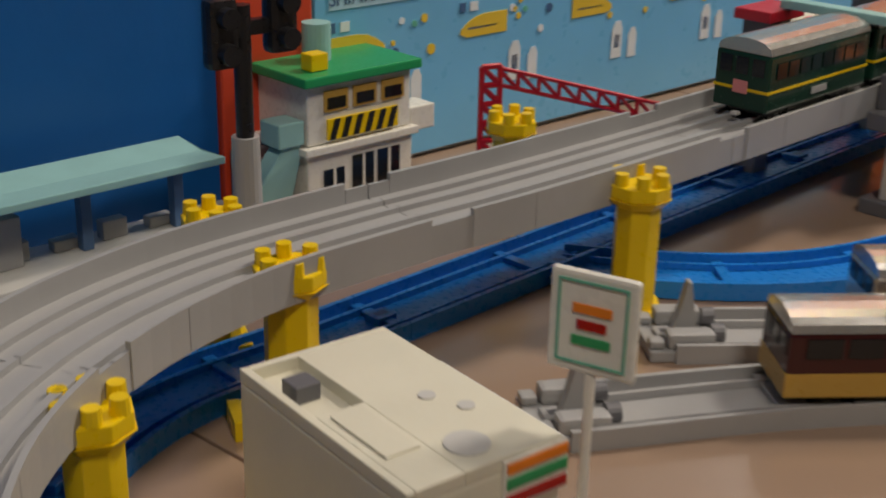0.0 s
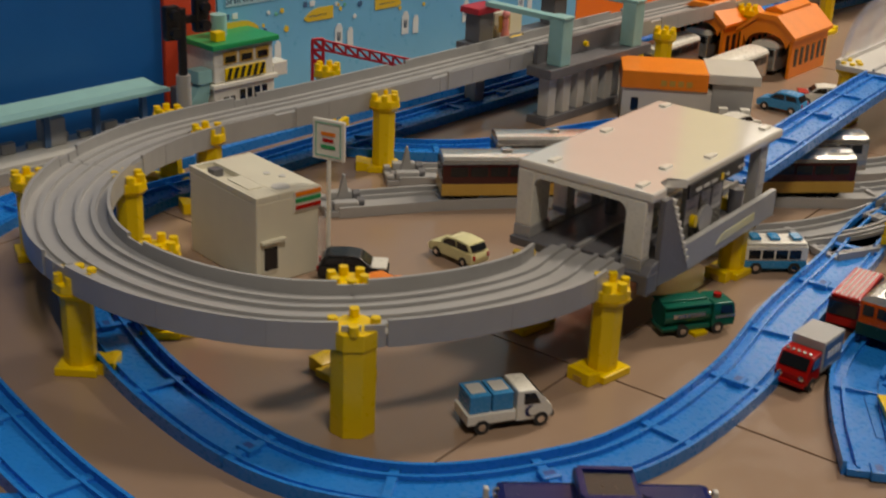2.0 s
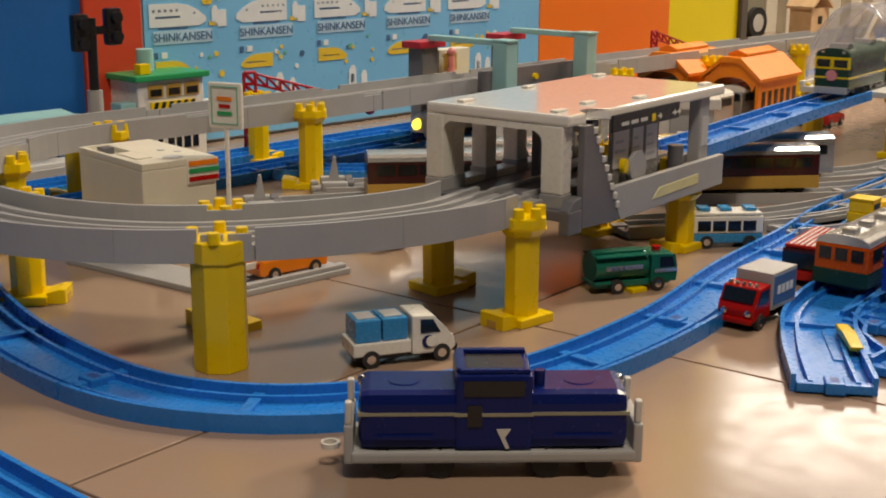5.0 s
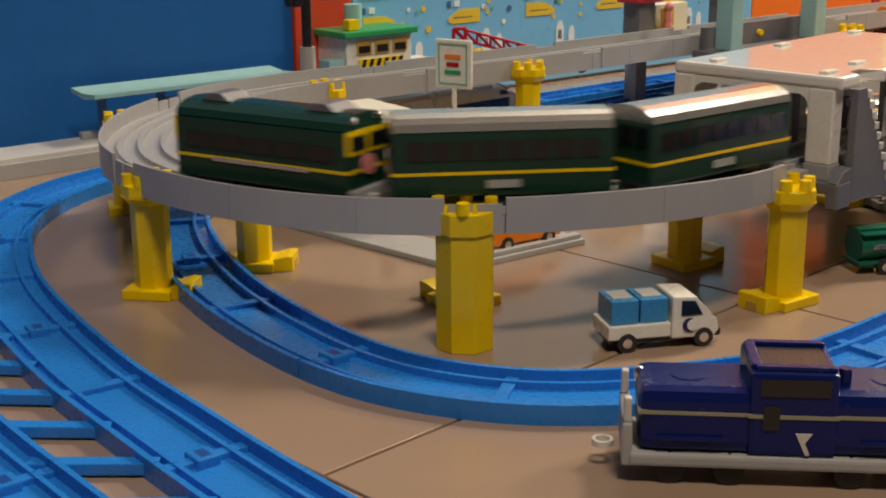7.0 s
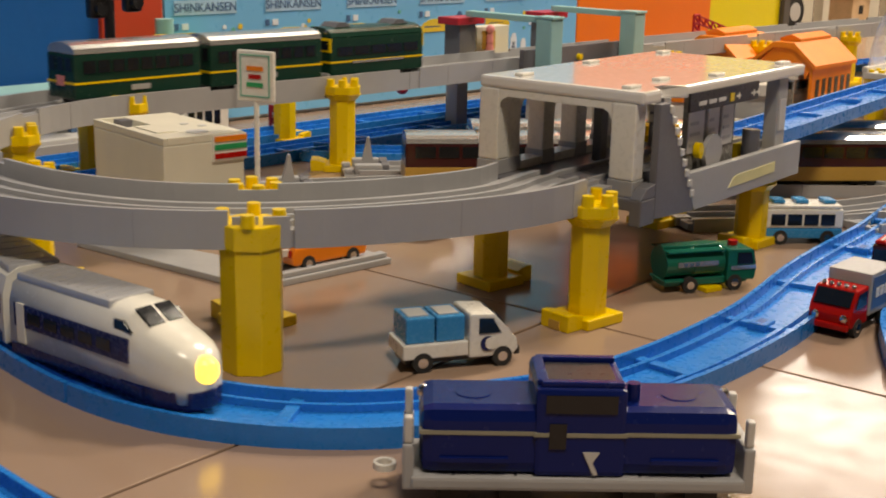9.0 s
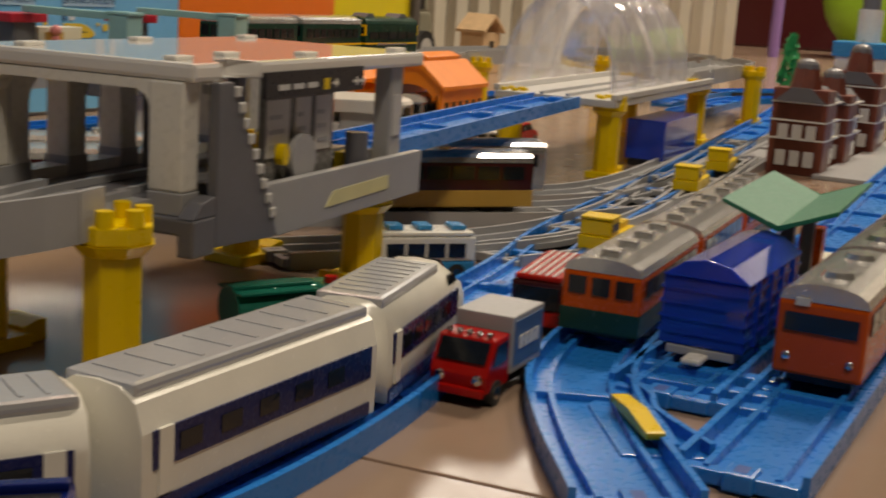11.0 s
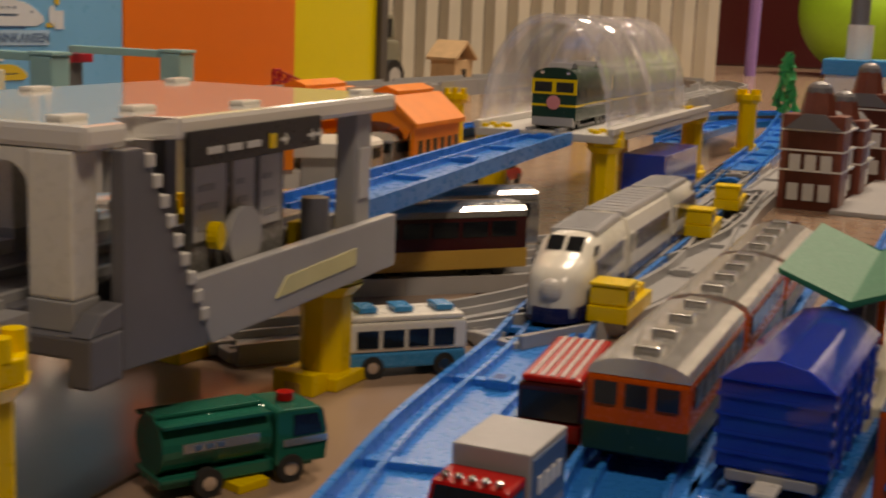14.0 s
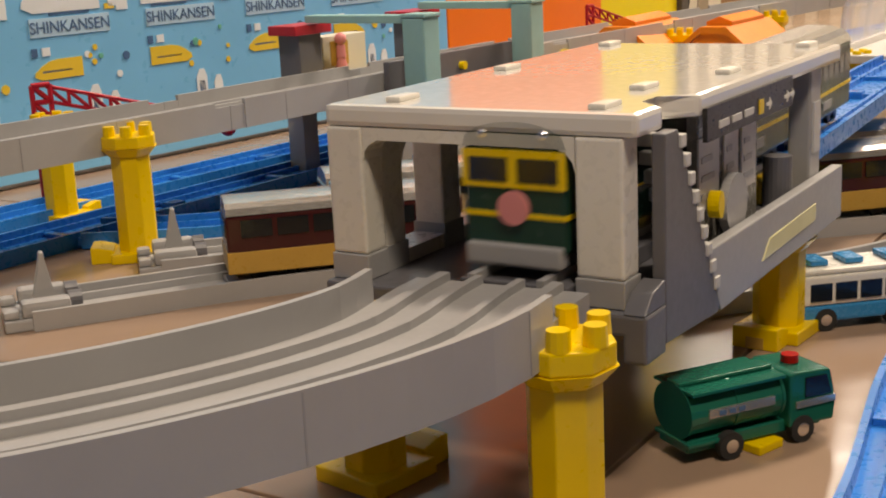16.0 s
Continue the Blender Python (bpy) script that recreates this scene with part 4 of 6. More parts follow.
def small_car(label, at, m_body, m_roof=None, m_front=None):
    ob = thing("toy_car", label, "toy car", at, "small toy cars")
    w = 0.011
    part("body", prism(BM(), [(-0.026, 0.004), (0.026, 0.004), (0.027, 0.009), (0.024, 0.0125), (0.012, 0.0145), (-0.025, 0.0145), (-0.027, 0.01)], -w, w, 0.0016), m_body, ob)
    part("cabin", prism(BM(), [(-0.0245, 0.0142), (0.0135, 0.0142), (0.005, 0.0215), (-0.005, 0.0228), (-0.02, 0.0218)], -w + 0.0012, w - 0.0012, 0.0012), m_roof or m_body, ob)
    side_glass(ob, [(-0.021, 0.0152), (-0.008, 0.0152), (-0.007, 0.0208), (-0.0185, 0.0203)], w - 0.0011)
    side_glass(ob, [(-0.006, 0.0152), (0.0102, 0.0152), (0.0042, 0.0203), (-0.005, 0.0208)], w - 0.0011)
    part("windscreen", prism(BM(), [(0.0125, 0.0152), (0.0132, 0.0156), (0.0066, 0.0207), (0.006, 0.0203)], -w + 0.0025, w - 0.0025), M_DARK, ob)
    part("rear_window", prism(BM(), [(-0.0245, 0.0155), (-0.0252, 0.0158), (-0.0216, 0.0208), (-0.0209, 0.0205)], -w + 0.0025, w - 0.0025), M_DARK, ob)
    if m_front:
        part("bonnet", box(BM(), 0.0135, 0.0255, -w + 0.0008, w - 0.0008, 0.0128, 0.0147, 0.0008), m_front, ob)
    for s in (-1, 1):
        part("headlight", ball(BM(), 0.0018, (0.0262, s * 0.007, 0.0095), (0.5, 1.2, 1), 10, 8), M_CHROME, ob)
        part("tail_light", box(BM(), -0.0272, -0.0262, s * 0.0085 - 0.0012, s * 0.0085 + 0.0012, 0.009, 0.013), M_RED, ob)
    wheels(ob, (-0.016, 0.016), w - 0.001, 0.0046)
    return ob


small_car("pale yellow toy hatchback with dark rear window", pose(0.180, 0.208, 0, 0, 0, 112) @ Matrix.Scale(0.92, 4), M_PALEY)
small_car("black toy car with a white bonnet beside the store", pose(0.088, 0.196, 0, 0, 0, -25), M_BLACK, M_BLACK, M_WHITE)
small_car("orange toy car parked on the grey plate", pose(0.092, 0.140, 0.004, 0, 0, 20), M_ORANGE)
small_car("white toy van with red stripe near the orange sheds", pose(0.76, 0.50, 0, 0, 0, 150), M_WHITE, M_WHITE, M_RED)
small_car("red toy car under the tunnel bridge", pose(0.86, 0.56, 0, 0, 0, 30), M_RED)
small_car("blue toy car beside the shop", pose(0.70, 0.49, 0, 0, 0, 120), M_SKYB)
small_car("red toy car near the yard tracks", pose(0.80, 0.21, 0, 0, 0, 30), M_MAROON)
small_car("dark green toy car beside the brick buildings", pose(1.42, 0.50, 0, 0, 0, 200), M_TANK)
small_car("white toy car beside the shop counter", pose(0.60, 0.43, 0, 0, 0, 20), M_WHITE)

# ---- trains ----


def rail_car(name, label, at, L, W, H, m_body, m_roof, m_low=None, stripe=None, wins=6, win_z=(0.5, 0.74), blunt=True, gear=None, group="", m_win=None, face=None):
    """A railway car on its bogies: lower edge 7 mm above the rail bed."""
    ob = thing(name, label, "toy train car", at, group)
    h, w, z0 = L / 2, W / 2, 0.007
    bm = box(BM(), -h, h, -w, w, z0, z0 + (H - z0) * 0.8, 0.0014)
    part("body", bm, m_body, ob)
    n = 8
    arc = [(w * math.cos(math.pi * k / n), z0 + (H - z0) * 0.8 + 0.0002 + (H - z0) * 0.2 * math.sin(math.pi * k / n) ** 0.8) for k in range(n + 1)]
    bm = BM()
    rings = [[bm.verts.new((x, y, z)) for y, z in arc] for x in (-h + 0.0006, h - 0.0006)]
    for k in range(n):
        bm.faces.new((rings[0][k], rings[0][k + 1], rings[1][k + 1], rings[1][k]))
    bm.faces.new(rings[0]), bm.faces.new(rings[1][::-1])
    bm.faces.new((rings[0][0], rings[0][-1], rings[1][-1], rings[1][0]))
    roof = part("roof", bm, m_roof, ob)
    zb = lambda f: z0 + (H - z0) * f  # noqa: E731
    if m_low:
        part("lower_band", box(BM(), -h - 0.0003, h + 0.0003, -w - 0.0003, w + 0.0003, z0 - 0.0004, zb(0.3), 0.0006), m_low, ob)
    if stripe:
        part("side_stripe", box(BM(), -h - 0.0003, h + 0.0003, -w - 0.0003, w + 0.0003, zb(stripe[1]), zb(stripe[2])), stripe[0], ob)
    for i in range(wins):
        x = -h + 0.006 + i * (L - 0.012) / wins
        for s in (-1, 1):
            y = s * (w + 0.0003)
            part("window", box(BM(), x + 0.0012, x + (L - 0.012) / wins - 0.0012, y - 0.0004, y + 0.0004, zb(win_z[0]), zb(win_z[1])), m_win or M_DARK, ob)
    for x in (-h, h) if face == "band" else ():
        part("end_window", box(BM(), x - 0.0006, x + 0.0006, -w * 0.82, w * 0.82, zb(0.48), zb(0.68)), M_DARK, ob)
        part("roof_sign", box(BM(), x - 0.0006, x + 0.0006, -w * 0.62, -w * 0.3, zb(0.76), zb(0.84)), M_GREYL, ob)
        for y in (-0.7, 0.7):
            part("headlight", ball(BM(), 0.0018, (x, w * y, zb(0.2)), (0.6, 1, 1), 10, 8), M_CHROME, ob)
    for x in (-h, h) if face != "band" else ():
        for y in (-0.6, 0.0, 0.6):
            part("end_window", box(BM(), x - 0.0005, x + 0.0005, w * y - w * 0.22, w * y + w * 0.22, zb(0.5), zb(0.74)), M_DARK, ob)
    for x in (-h * 0.62, h * 0.62):
        bg = part("bogie", box(BM(), x - 0.012, x + 0.012, -w * 0.72, w * 0.72, 0.003, z0 - 0.0005, 0.0008), M_BLACK, ob)
        for dx in (-0.007, 0.007):
            for s in (-1, 1):
                part("wheel", cyl(BM(), 0.0035, -0.001, 0.001, seg=14, turn=pose(x + dx, s * w * 0.68, 0.0035, 90, 0, 0)), M_BLACK, bg)
    for k in range(gear or 0):
        x = -h + L * (k + 0.5) / gear
        if gear == 2:
            part("roof_fan", cyl(BM(), 0.0075, H - 0.002, H + 0.0022, x, 0, 20, r2=0.0055), m_roof, roof)
        else:
            part("roof_fan", box(BM(), x - 0.0045, x + 0.0045, -0.0045, 0.0045, H - 0.0012, H + 0.0026, 0.001), m_roof, roof)
    part("coupler", box(BM(), -h - 0.005, -h - 0.0005, -0.002, 0.002, 0.004, 0.006, 0.0005), M_GREYL, ob)
    return ob


def night_loco():
    ob = rail_car("locomotive", "dark green toy electric locomotive with yellow window band and round emblem", pose(0, 0, 0), 0.107, 0.034, 0.046, M_DGREEN, M_DGREEN, None, (M_YEL, 0.27, 0.31), 5, (0.42, 0.6), group="night train")
    for x in (-0.0535, 0.0535):
        s = 1 if x > 0 else -1
        part("front_band", box(BM(), x - 0.0006, x + 0.0006, -0.0172, 0.0172, 0.0265, 0.0378), M_YEL, ob, "yellow band round the cab windows")
        for y in (-0.0083, 0.0083):
            part("cab_window", box(BM(), x - 0.0009, x + 0.0009, y - 0.0066, y + 0.0066, 0.0283, 0.0355), M_DARK, ob)
        part("emblem", cyl(BM(), 0.0052, -0.0007, 0.0007, seg=22, turn=pose(x + s * 0.0006, 0, 0.0205, 0, 90, 0)), M_PINK, ob, "round pink emblem")
        part("skirt", box(BM(), x - 0.003 if s > 0 else x - 0.002, x + 0.002 if s > 0 else x + 0.003, -0.016, 0.016, 0.003, 0.0095, 0.0008), M_GREY, ob)
        for y in (-0.010, 0.010):
            part("roof_lamp", ball(BM(), 0.0022, (x - s * 0.0015, y, 0.0425), (1, 1, 0.8), 10, 8), M_CHROME, ob)
        part("pantograph", prism(BM(), [(x * 0.62 - 0.009, 0.0455), (x * 0.62 + 0.009, 0.0455), (x * 0.62 + 0.004, 0.0492), (x * 0.62 - 0.004, 0.0492)], -0.009, 0.009), M_GREYD, ob)
    for y in (-0.0172, 0.0172):
        part("side_grille", box(BM(), -0.03, 0.03, y - 0.0003, y + 0.0003, 0.0165, 0.0185), M_SILVER, ob)
    return ob


def night_coach(tail=False):
    ob = rail_car("sleeper_coach", "dark green toy sleeping coach with grey roof and yellow stripe", pose(0, 0, 0), 0.107, 0.034, 0.046, M_DGREEN, M_SILVER, None, (M_YEL, 0.27, 0.31), 8, (0.46, 0.68), group="night train")
    part("number_plate", box(BM(), -0.008, 0.008, -0.0178, -0.0172, 0.011, 0.0148), M_GREY, ob)
    part("number_plate", box(BM(), -0.008, 0.008, 0.0172, 0.0178, 0.011, 0.0148), M_GREY, ob)
    if tail:
        part("tail_sign", box(BM(), -0.0545, -0.0537, -0.0045, 0.0045, 0.016, 0.023, 0.0002), M_PINK, ob, "pale tail sign with a red mark")
    return ob


NIGHT = [night_loco(), night_coach(), night_coach(True)]


def bullet_car(nose=0):
    ob = thing("bullet_train_car", "ivory toy bullet train car with dark blue window band", "toy train car", pose(0, 0, 0), "bullet train")
    L, w, z0, H = 0.112, 0.0155, 0.006, 0.041
    h = L / 2
    sec = [(-w, z0), (w, z0), (w * 1.02, z0 + 0.012), (w, H - 0.012), (w * 0.86, H - 0.004), (w * 0.5, H - 0.0006), (0, H), (-w * 0.5, H - 0.0006), (-w * 0.86, H - 0.004), (-w, H - 0.012), (-w * 1.02, z0 + 0.012)]
    xs = [(-h, 1.0, 1.0), (h, 1.0, 1.0)]
    if nose:
        xs = [(-h, 1, 1), (h - 0.045, 1, 1), (h - 0.035, 1.0, 0.985), (h - 0.029, 0.99, 0.9), (h - 0.0235, 0.97, 0.80), (h - 0.016, 0.93, 0.735), (h - 0.009, 0.84, 0.67), (h - 0.004, 0.70, 0.59), (h - 0.0008, 0.48, 0.47), (h + 0.0012, 0.12, 0.32)]
    bm = BM()
    rings = [[bm.verts.new((x, y * fy, z0 + (z - z0) * fz)) for y, z in sec] for x, fy, fz in xs]
    m = len(sec)
    for a, b in zip(rings, rings[1:]):
        for j in range(m):
            bm.faces.new((a[j], a[(j + 1) % m], b[(j + 1) % m], b[j]))
    bm.faces.new(rings[0]), bm.faces.new(rings[-1][::-1])
    part("body", bm, M_IVORY, ob, smooth=bool(nose))
    e = h - (0.046 if nose else 0.001)
    part("roof", prism(BM(), [(-h + 0.001, H - 0.0035), (e, H - 0.0035), (e, H + 0.0006), (-h + 0.001, H + 0.0006)], -w * 0.78, w * 0.78, 0.0016), M_TROOF, ob, "pale grey ribbed roof")
    for i in range(9):
        x = -h + 0.008 + i * (e + h - 0.014) / 8
        part("roof_rib", box(BM(), x - 0.0006, x + 0.0006, -0.0085, 0.0085, H + 0.0006, H + 0.0009), M_TROOF, ob)
    end = h - (0.03 if nose else 0.004)
    for s in (-1, 1):
        y = s * (w + 0.0002)
        part("window_band", box(BM(), -h + 0.004, end, y - 0.0005, y + 0.0005, 0.0188, 0.0292), M_SBLUE, ob, "dark blue window band")
        part("skirt_band", box(BM(), -h + 0.001, end + (0.008 if nose else 0), y - 0.0005, y + 0.0005, z0, 0.0105), M_SBLUE, ob)
        for i in range(5):
            x = -h + 0.014 + i * (end + h - 0.022) / 5
            part("window", box(BM(), x, x + 0.009, y - 0.0008, y + 0.0008, 0.0215, 0.0265), M_DARK, ob)
        part("door", box(BM(), -h + 0.006, -h + 0.0115, y - 0.0008, y + 0.0008, 0.0115, 0.0295), M_IVORY, ob)
    if nose:
        for s in (-1, 1):
            part("cab_window", prism(BM(), [(h - 0.0335, 0.0392), (h - 0.0295, 0.0366), (h - 0.0245, 0.0338), (h - 0.0240, 0.0346), (h - 0.0290, 0.0378), (h - 0.0330, 0.0402)], s * 0.0008 if s > 0 else -0.0088, 0.0088 if s > 0 else -0.0008, 0.0003), M_DARK, ob)
            part("side_cab_window", prism(BM(), [(h - 0.040, 0.0318), (h - 0.029, 0.0318), (h - 0.034, 0.0358), (h - 0.040, 0.0358)], s * 0.0138 - 0.001, s * 0.0138 + 0.001), M_DARK, ob)
            part("headlight", ball(BM(), 0.003, (h - 0.009, s * 0.0088, 0.0185), (0.7, 0.7, 0.9), 12, 8), M_LAMPY if nose > 0 else M_GREYD, ob, "lit yellow headlight" if nose > 0 else "unlit dark headlight")
        part("nose_cap", ball(BM(), 0.0062, (h - 0.0022, 0, 0.0185), (0.9, 1, 1), 16, 10), M_LAMPY if nose > 0 else M_GREYL, ob, "round nose cap")
        edge = [(h - 0.036, 0.0159), (h - 0.016, 0.0151), (h - 0.007, 0.0126), (h - 0.001, 0.0082), (h + 0.0016, 0.002)]
        part("nose_skirt", plan(BM(), [(x, -y) for x, y in edge] + edge[::-1], 0.0035, 0.0112, 0.0005), M_SBLUE, ob, "dark blue nose skirt")
    for x in (-h * 0.62, h * 0.5):
        bg = part("bogie", box(BM(), x - 0.012, x + 0.012, -w * 0.72, w * 0.72, 0.003, z0 - 0.0002), M_BLACK, ob)
        for dx in (-0.007, 0.007):
            for s in (-1, 1):
                part("wheel", cyl(BM(), 0.0035, -0.001, 0.001, seg=14, turn=pose(x + dx, s * w * 0.68, 0.0035, 90, 0, 0)), M_BLACK, bg)
    return ob


BULLET = [bullet_car(1), bullet_car(0), bullet_car(-1)]


def blue_loco():
    ob = thing("diesel_locomotive", "dark navy toy diesel locomotive with low cab and grey frame", "toy locomotive", pose(0.092, -0.179, 0, 0, 0, -21) @ Matrix.Diagonal((1.0, 1.0, 1.1, 1)))
    L, w = 0.056, 0.017
    part("frame", box(BM(), -L - 0.003, L + 0.003, -w - 0.001, w + 0.001, 0.007, 0.0115, 0.0012), M_GREY, ob)
    part("hood", box(BM(), -L, L, -w + 0.001, w - 0.001, 0.0117, 0.0345, 0.0045), M_NAVY, ob, smooth=False)
    part("hood_line", box(BM(), -L - 0.0003, L + 0.0003, -w + 0.0007, w - 0.0007, 0.0255, 0.0268), M_KHAKI, ob)
    cab = part("cab", box(BM(), -0.016, 0.016, -w, w, 0.0118, 0.0415, 0.0018), M_NAVY, ob)
    part("roof_well", box(BM(), -0.011, 0.013, -w * 0.62, w * 0.62, 0.0412, 0.0417), M_BLACK, cab, "dark sunken roof opening")
    for y in (-w * 0.78, w * 0.78):
        part("roof_rim", box(BM(), -0.014, 0.015, y - 0.0018, y + 0.0018, 0.0414, 0.0432, 0.0006), M_NAVY, cab)
    part("roof_rim", box(BM(), -0.0155, -0.0115, -w * 0.75, w * 0.75, 0.0414, 0.0432, 0.0006), M_NAVY, cab)
    part("cab_opening", box(BM(), -0.0125, 0.0125, -w - 0.0005, w + 0.0005, 0.0335, 0.0395), M_DARK, cab)
    part("cab_line", box(BM(), -0.0164, 0.0164, -w - 0.0004, w + 0.0004, 0.0255, 0.0268), M_KHAKI, cab)
    part("side_window", box(BM(), -0.011, -0.005, -w - 0.0006, w + 0.0006, 0.0215, 0.030), M_DARK, cab)
    part("badge", prism(BM(), [(0.001, 0.0205), (0.007, 0.0205), (0.0045, 0.017), (0.0065, 0.013), (0.005, 0.0125), (0.003, 0.0165)], -w - 0.0006, -w - 0.0001), M_GREYL, ob)
    for x in (-0.037, 0.037):
        part("hood_hatch", cyl(BM(), 0.0095, 0.0335, 0.0343, x, 0, 28), M_NAVY, ob)
        part("hatch_ring", cyl(BM(), 0.0065, 0.0343, 0.0348, x, 0, 28), M_NAVY, ob)
        part("hand_rail", box(BM(), x - 0.012, x + 0.012, -w - 0.0004, -w + 0.001, 0.0165, 0.0180), M_NAVY, ob)
    for s in (-1, 1):
        e = part("end_gate", box(BM(), s * (L + 0.004) - 0.002, s * (L + 0.004) + 0.002, -w, w, 0.0065, 0.022, 0.001), M_GREY, ob)
        for y in (-0.014, 0.014):
            part("gate_post", box(BM(), s * (L + 0.004) - 0.0015, s * (L + 0.004) + 0.0015, y - 0.002, y + 0.002, 0.022, 0.031, 0.001), M_GREYL, e)
        part("headlamp", ball(BM(), 0.0024, (s * (L - 0.001), 0.008, 0.032), (1, 1, 1), 10, 8), M_CHROME, ob)
        for y in (-0.0145, 0.0145):
            for x in (0.022, 0.044):
                part("wheel", cyl(BM(), 0.0058, -0.0012, 0.0012, seg=18, turn=pose(s * x, y, 0.0058, 90, 0, 0)), M_BLACK, ob)
    hook = BM()
    bmesh.ops.create_cone(hook, cap_ends=False, segments=20, radius1=0.0042, radius2=0.0042, depth=0.0022, matrix=Matrix.Translation((-L - 0.0125, 0, 0.0085)))
    r = bmesh.ops.solidify(hook, geom=list(hook.faces), thickness=0.0014)
    part("coupling_ring", hook, M_WHITE, ob)
    part("exhaust", cyl(BM(), 0.0024, 0.0335, 0.0405, 0.0195, -0.006, 12), M_NAVY, ob)


blue_loco()


def row_of_cars(maker, x, y, yaw, L, n, gap=0.008):
    for i in range(n):
        d = (L + gap) * i + L / 2
        maker(i, pose(x + d * math.cos(radians(yaw)), y + d * math.sin(radians(yaw)), 0.0045, 0, 0, yaw + (180 if i == 0 else 0)))


# parked trains; each stands on its rail
row_of_cars(lambda i, m: rail_car("railcar", "orange and dark green toy railcar with a silver roof", m, 0.105, 0.034, 0.038, M_TRAMO, M_SILVER, M_DGREEN, None, 6, gear=4, group="orange and green train"), 0.392, -0.036, 29, 0.105, 3)
row_of_cars(lambda i, m: rail_car("commuter_car", "vermilion orange toy commuter car with a grey roof", m, 0.092, 0.034, 0.043, M_TRAINO, M_SILVER, None, None, 5, gear=2, group="orange commuter train", face="band"), 0.424, -0.122, 25, 0.092, 3)
row_of_cars(lambda i, m: rail_car("railcar", "maroon and ochre toy railcar with a silver roof", m, 0.117, 0.034, 0.042, M_MAROON, M_SILVER, M_OCHRE, None, 6, gear=1, group="maroon train"), 0.215, 0.332, -15, 0.117, 3, 0.014)
row_of_cars(lambda i, m: rail_car("silver_car", "silver toy commuter car with dark windows", m, 0.112, 0.033, 0.042, M_SILVER, M_SILVER, None, None, 8, gear=1, group="silver train"), 0.285, 0.372, -15, 0.112, 3, 0.012)


def blue_wagon():
    ob = thing("covered_wagon", "translucent blue plastic toy covered wagon", "toy wagon", pose(0.452, -0.056, 0.0045, 0, 0, 25))
    w, h = 0.0175, 0.045
    part("body", box(BM(), -h, h, -w, w, 0.008, 0.036, 0.001), M_TBLUE, ob)
    part("roof", prism(BM(), [(-w - 0.001, 0.0362), (w + 0.001, 0.0362), (w * 0.55, 0.0425), (0, 0.0445), (-w * 0.55, 0.0425)], -h - 0.001, h + 0.001, 0.0008), M_TBLUE, ob, at=pose(0, 0, 0, 0, 0, 90))
    for z in (0.013, 0.019, 0.025, 0.031):
        part("wall_rib", box(BM(), -h - 0.0006, h + 0.0006, -w - 0.0006, w + 0.0006, z, z + 0.0012), M_TBLUE, ob)
    for x in (-0.03, -0.01, 0.01, 0.03):
        for s in (-1, 1):
            part("wall_post", box(BM(), x - 0.001, x + 0.001, s * w - 0.0012, s * w + 0.0012, 0.009, 0.0355), M_TBLUE, ob)
    part("frame", box(BM(), -h, h, -w * 0.8, w * 0.8, 0.004, 0.0078, 0.0006), M_GREY, ob)
    part("coupler", box(BM(), -h - 0.012, -h, -0.004, 0.004, 0.0035, 0.006, 0.001), M_WHITE, ob)
    for x in (-0.03, 0.03):
        for s in (-1, 1):
            part("wheel", cyl(BM(), 0.004, -0.001, 0.001, seg=14, turn=pose(x, s * w * 0.7, 0.004, 90, 0, 0)), M_BLACK, ob)


blue_wagon()

# ---- rails of the yard ----
d25 = Vector((math.cos(radians(25)), math.sin(radians(25)), 0))
RIGHT = smooth_path([(0.33, -0.166), (0.42, -0.124), (0.58, -0.049), (0.80, 0.055), (1.07, 0.18), (1.45, 0.37), (1.75, 0.52), (1.98, 0.68), (2.05, 0.86), (1.95, 1.0), (1.7, 1.02), (1.4, 0.87)], 0.014)
RIGHT2 = smooth_path([(0.60, 0.03), (0.76, 0.10), (0.90, 0.175), (1.30, 0.385), (1.62, 0.55), (1.8, 0.68), (1.85, 0.8), (1.75, 0.89), (1.6, 0.9), (1.3, 0.75)], 0.014)
TRAM = smooth_path([(0.285, -0.165), (0.32, -0.11), (0.36, -0.062), (0.43, -0.015), (0.6, 0.08), (0.75, 0.163)], 0.012)
WAG = smooth_path([(0.37, -0.094), (0.50, -0.033), (0.62, 0.03)], 0.012)
for pth in (RIGHT, RIGHT2, TRAM, WAG):
    rail_run("blue plastic toy rail lying on the tiles", pth, RAILS, M_RAIL, 0.18)
ladder(RIGHT, RIGHT2, 22, (0.52, 1.15), (0.23, 0.86))
ob = thing("points_plate", "blue plastic track points with a yellow lever", "toy track", pose(0, 0, 0))
part("plate", plan(BM(), [(0.37, -0.075), (0.359, -0.101), (0.349, -0.111), (0.336, -0.150), (0.311, -0.132), (0.338, -0.088)], 0, 0.0042, 0.0006), M_RAIL, ob)
part("plate_rail", sweep(BM(), smooth_path([(0.352, -0.098), (0.34, -0.12), (0.325, -0.142)], 0.01), [(-0.0015, 0.0042), (0.0015, 0.0042), (0.0015, 0.0085), (-0.0015, 0.0085)]), M_RAIL, ob)
part("plate_rail", sweep(BM(), smooth_path([(0.368, -0.078), (0.358, -0.101), (0.348, -0.112), (0.337, -0.148)], 0.01), [(-0.0012, 0.0), (0.0012, 0.0), (0.0012, 0.0085), (-0.0012, 0.0085)]), M_RAIL, ob)
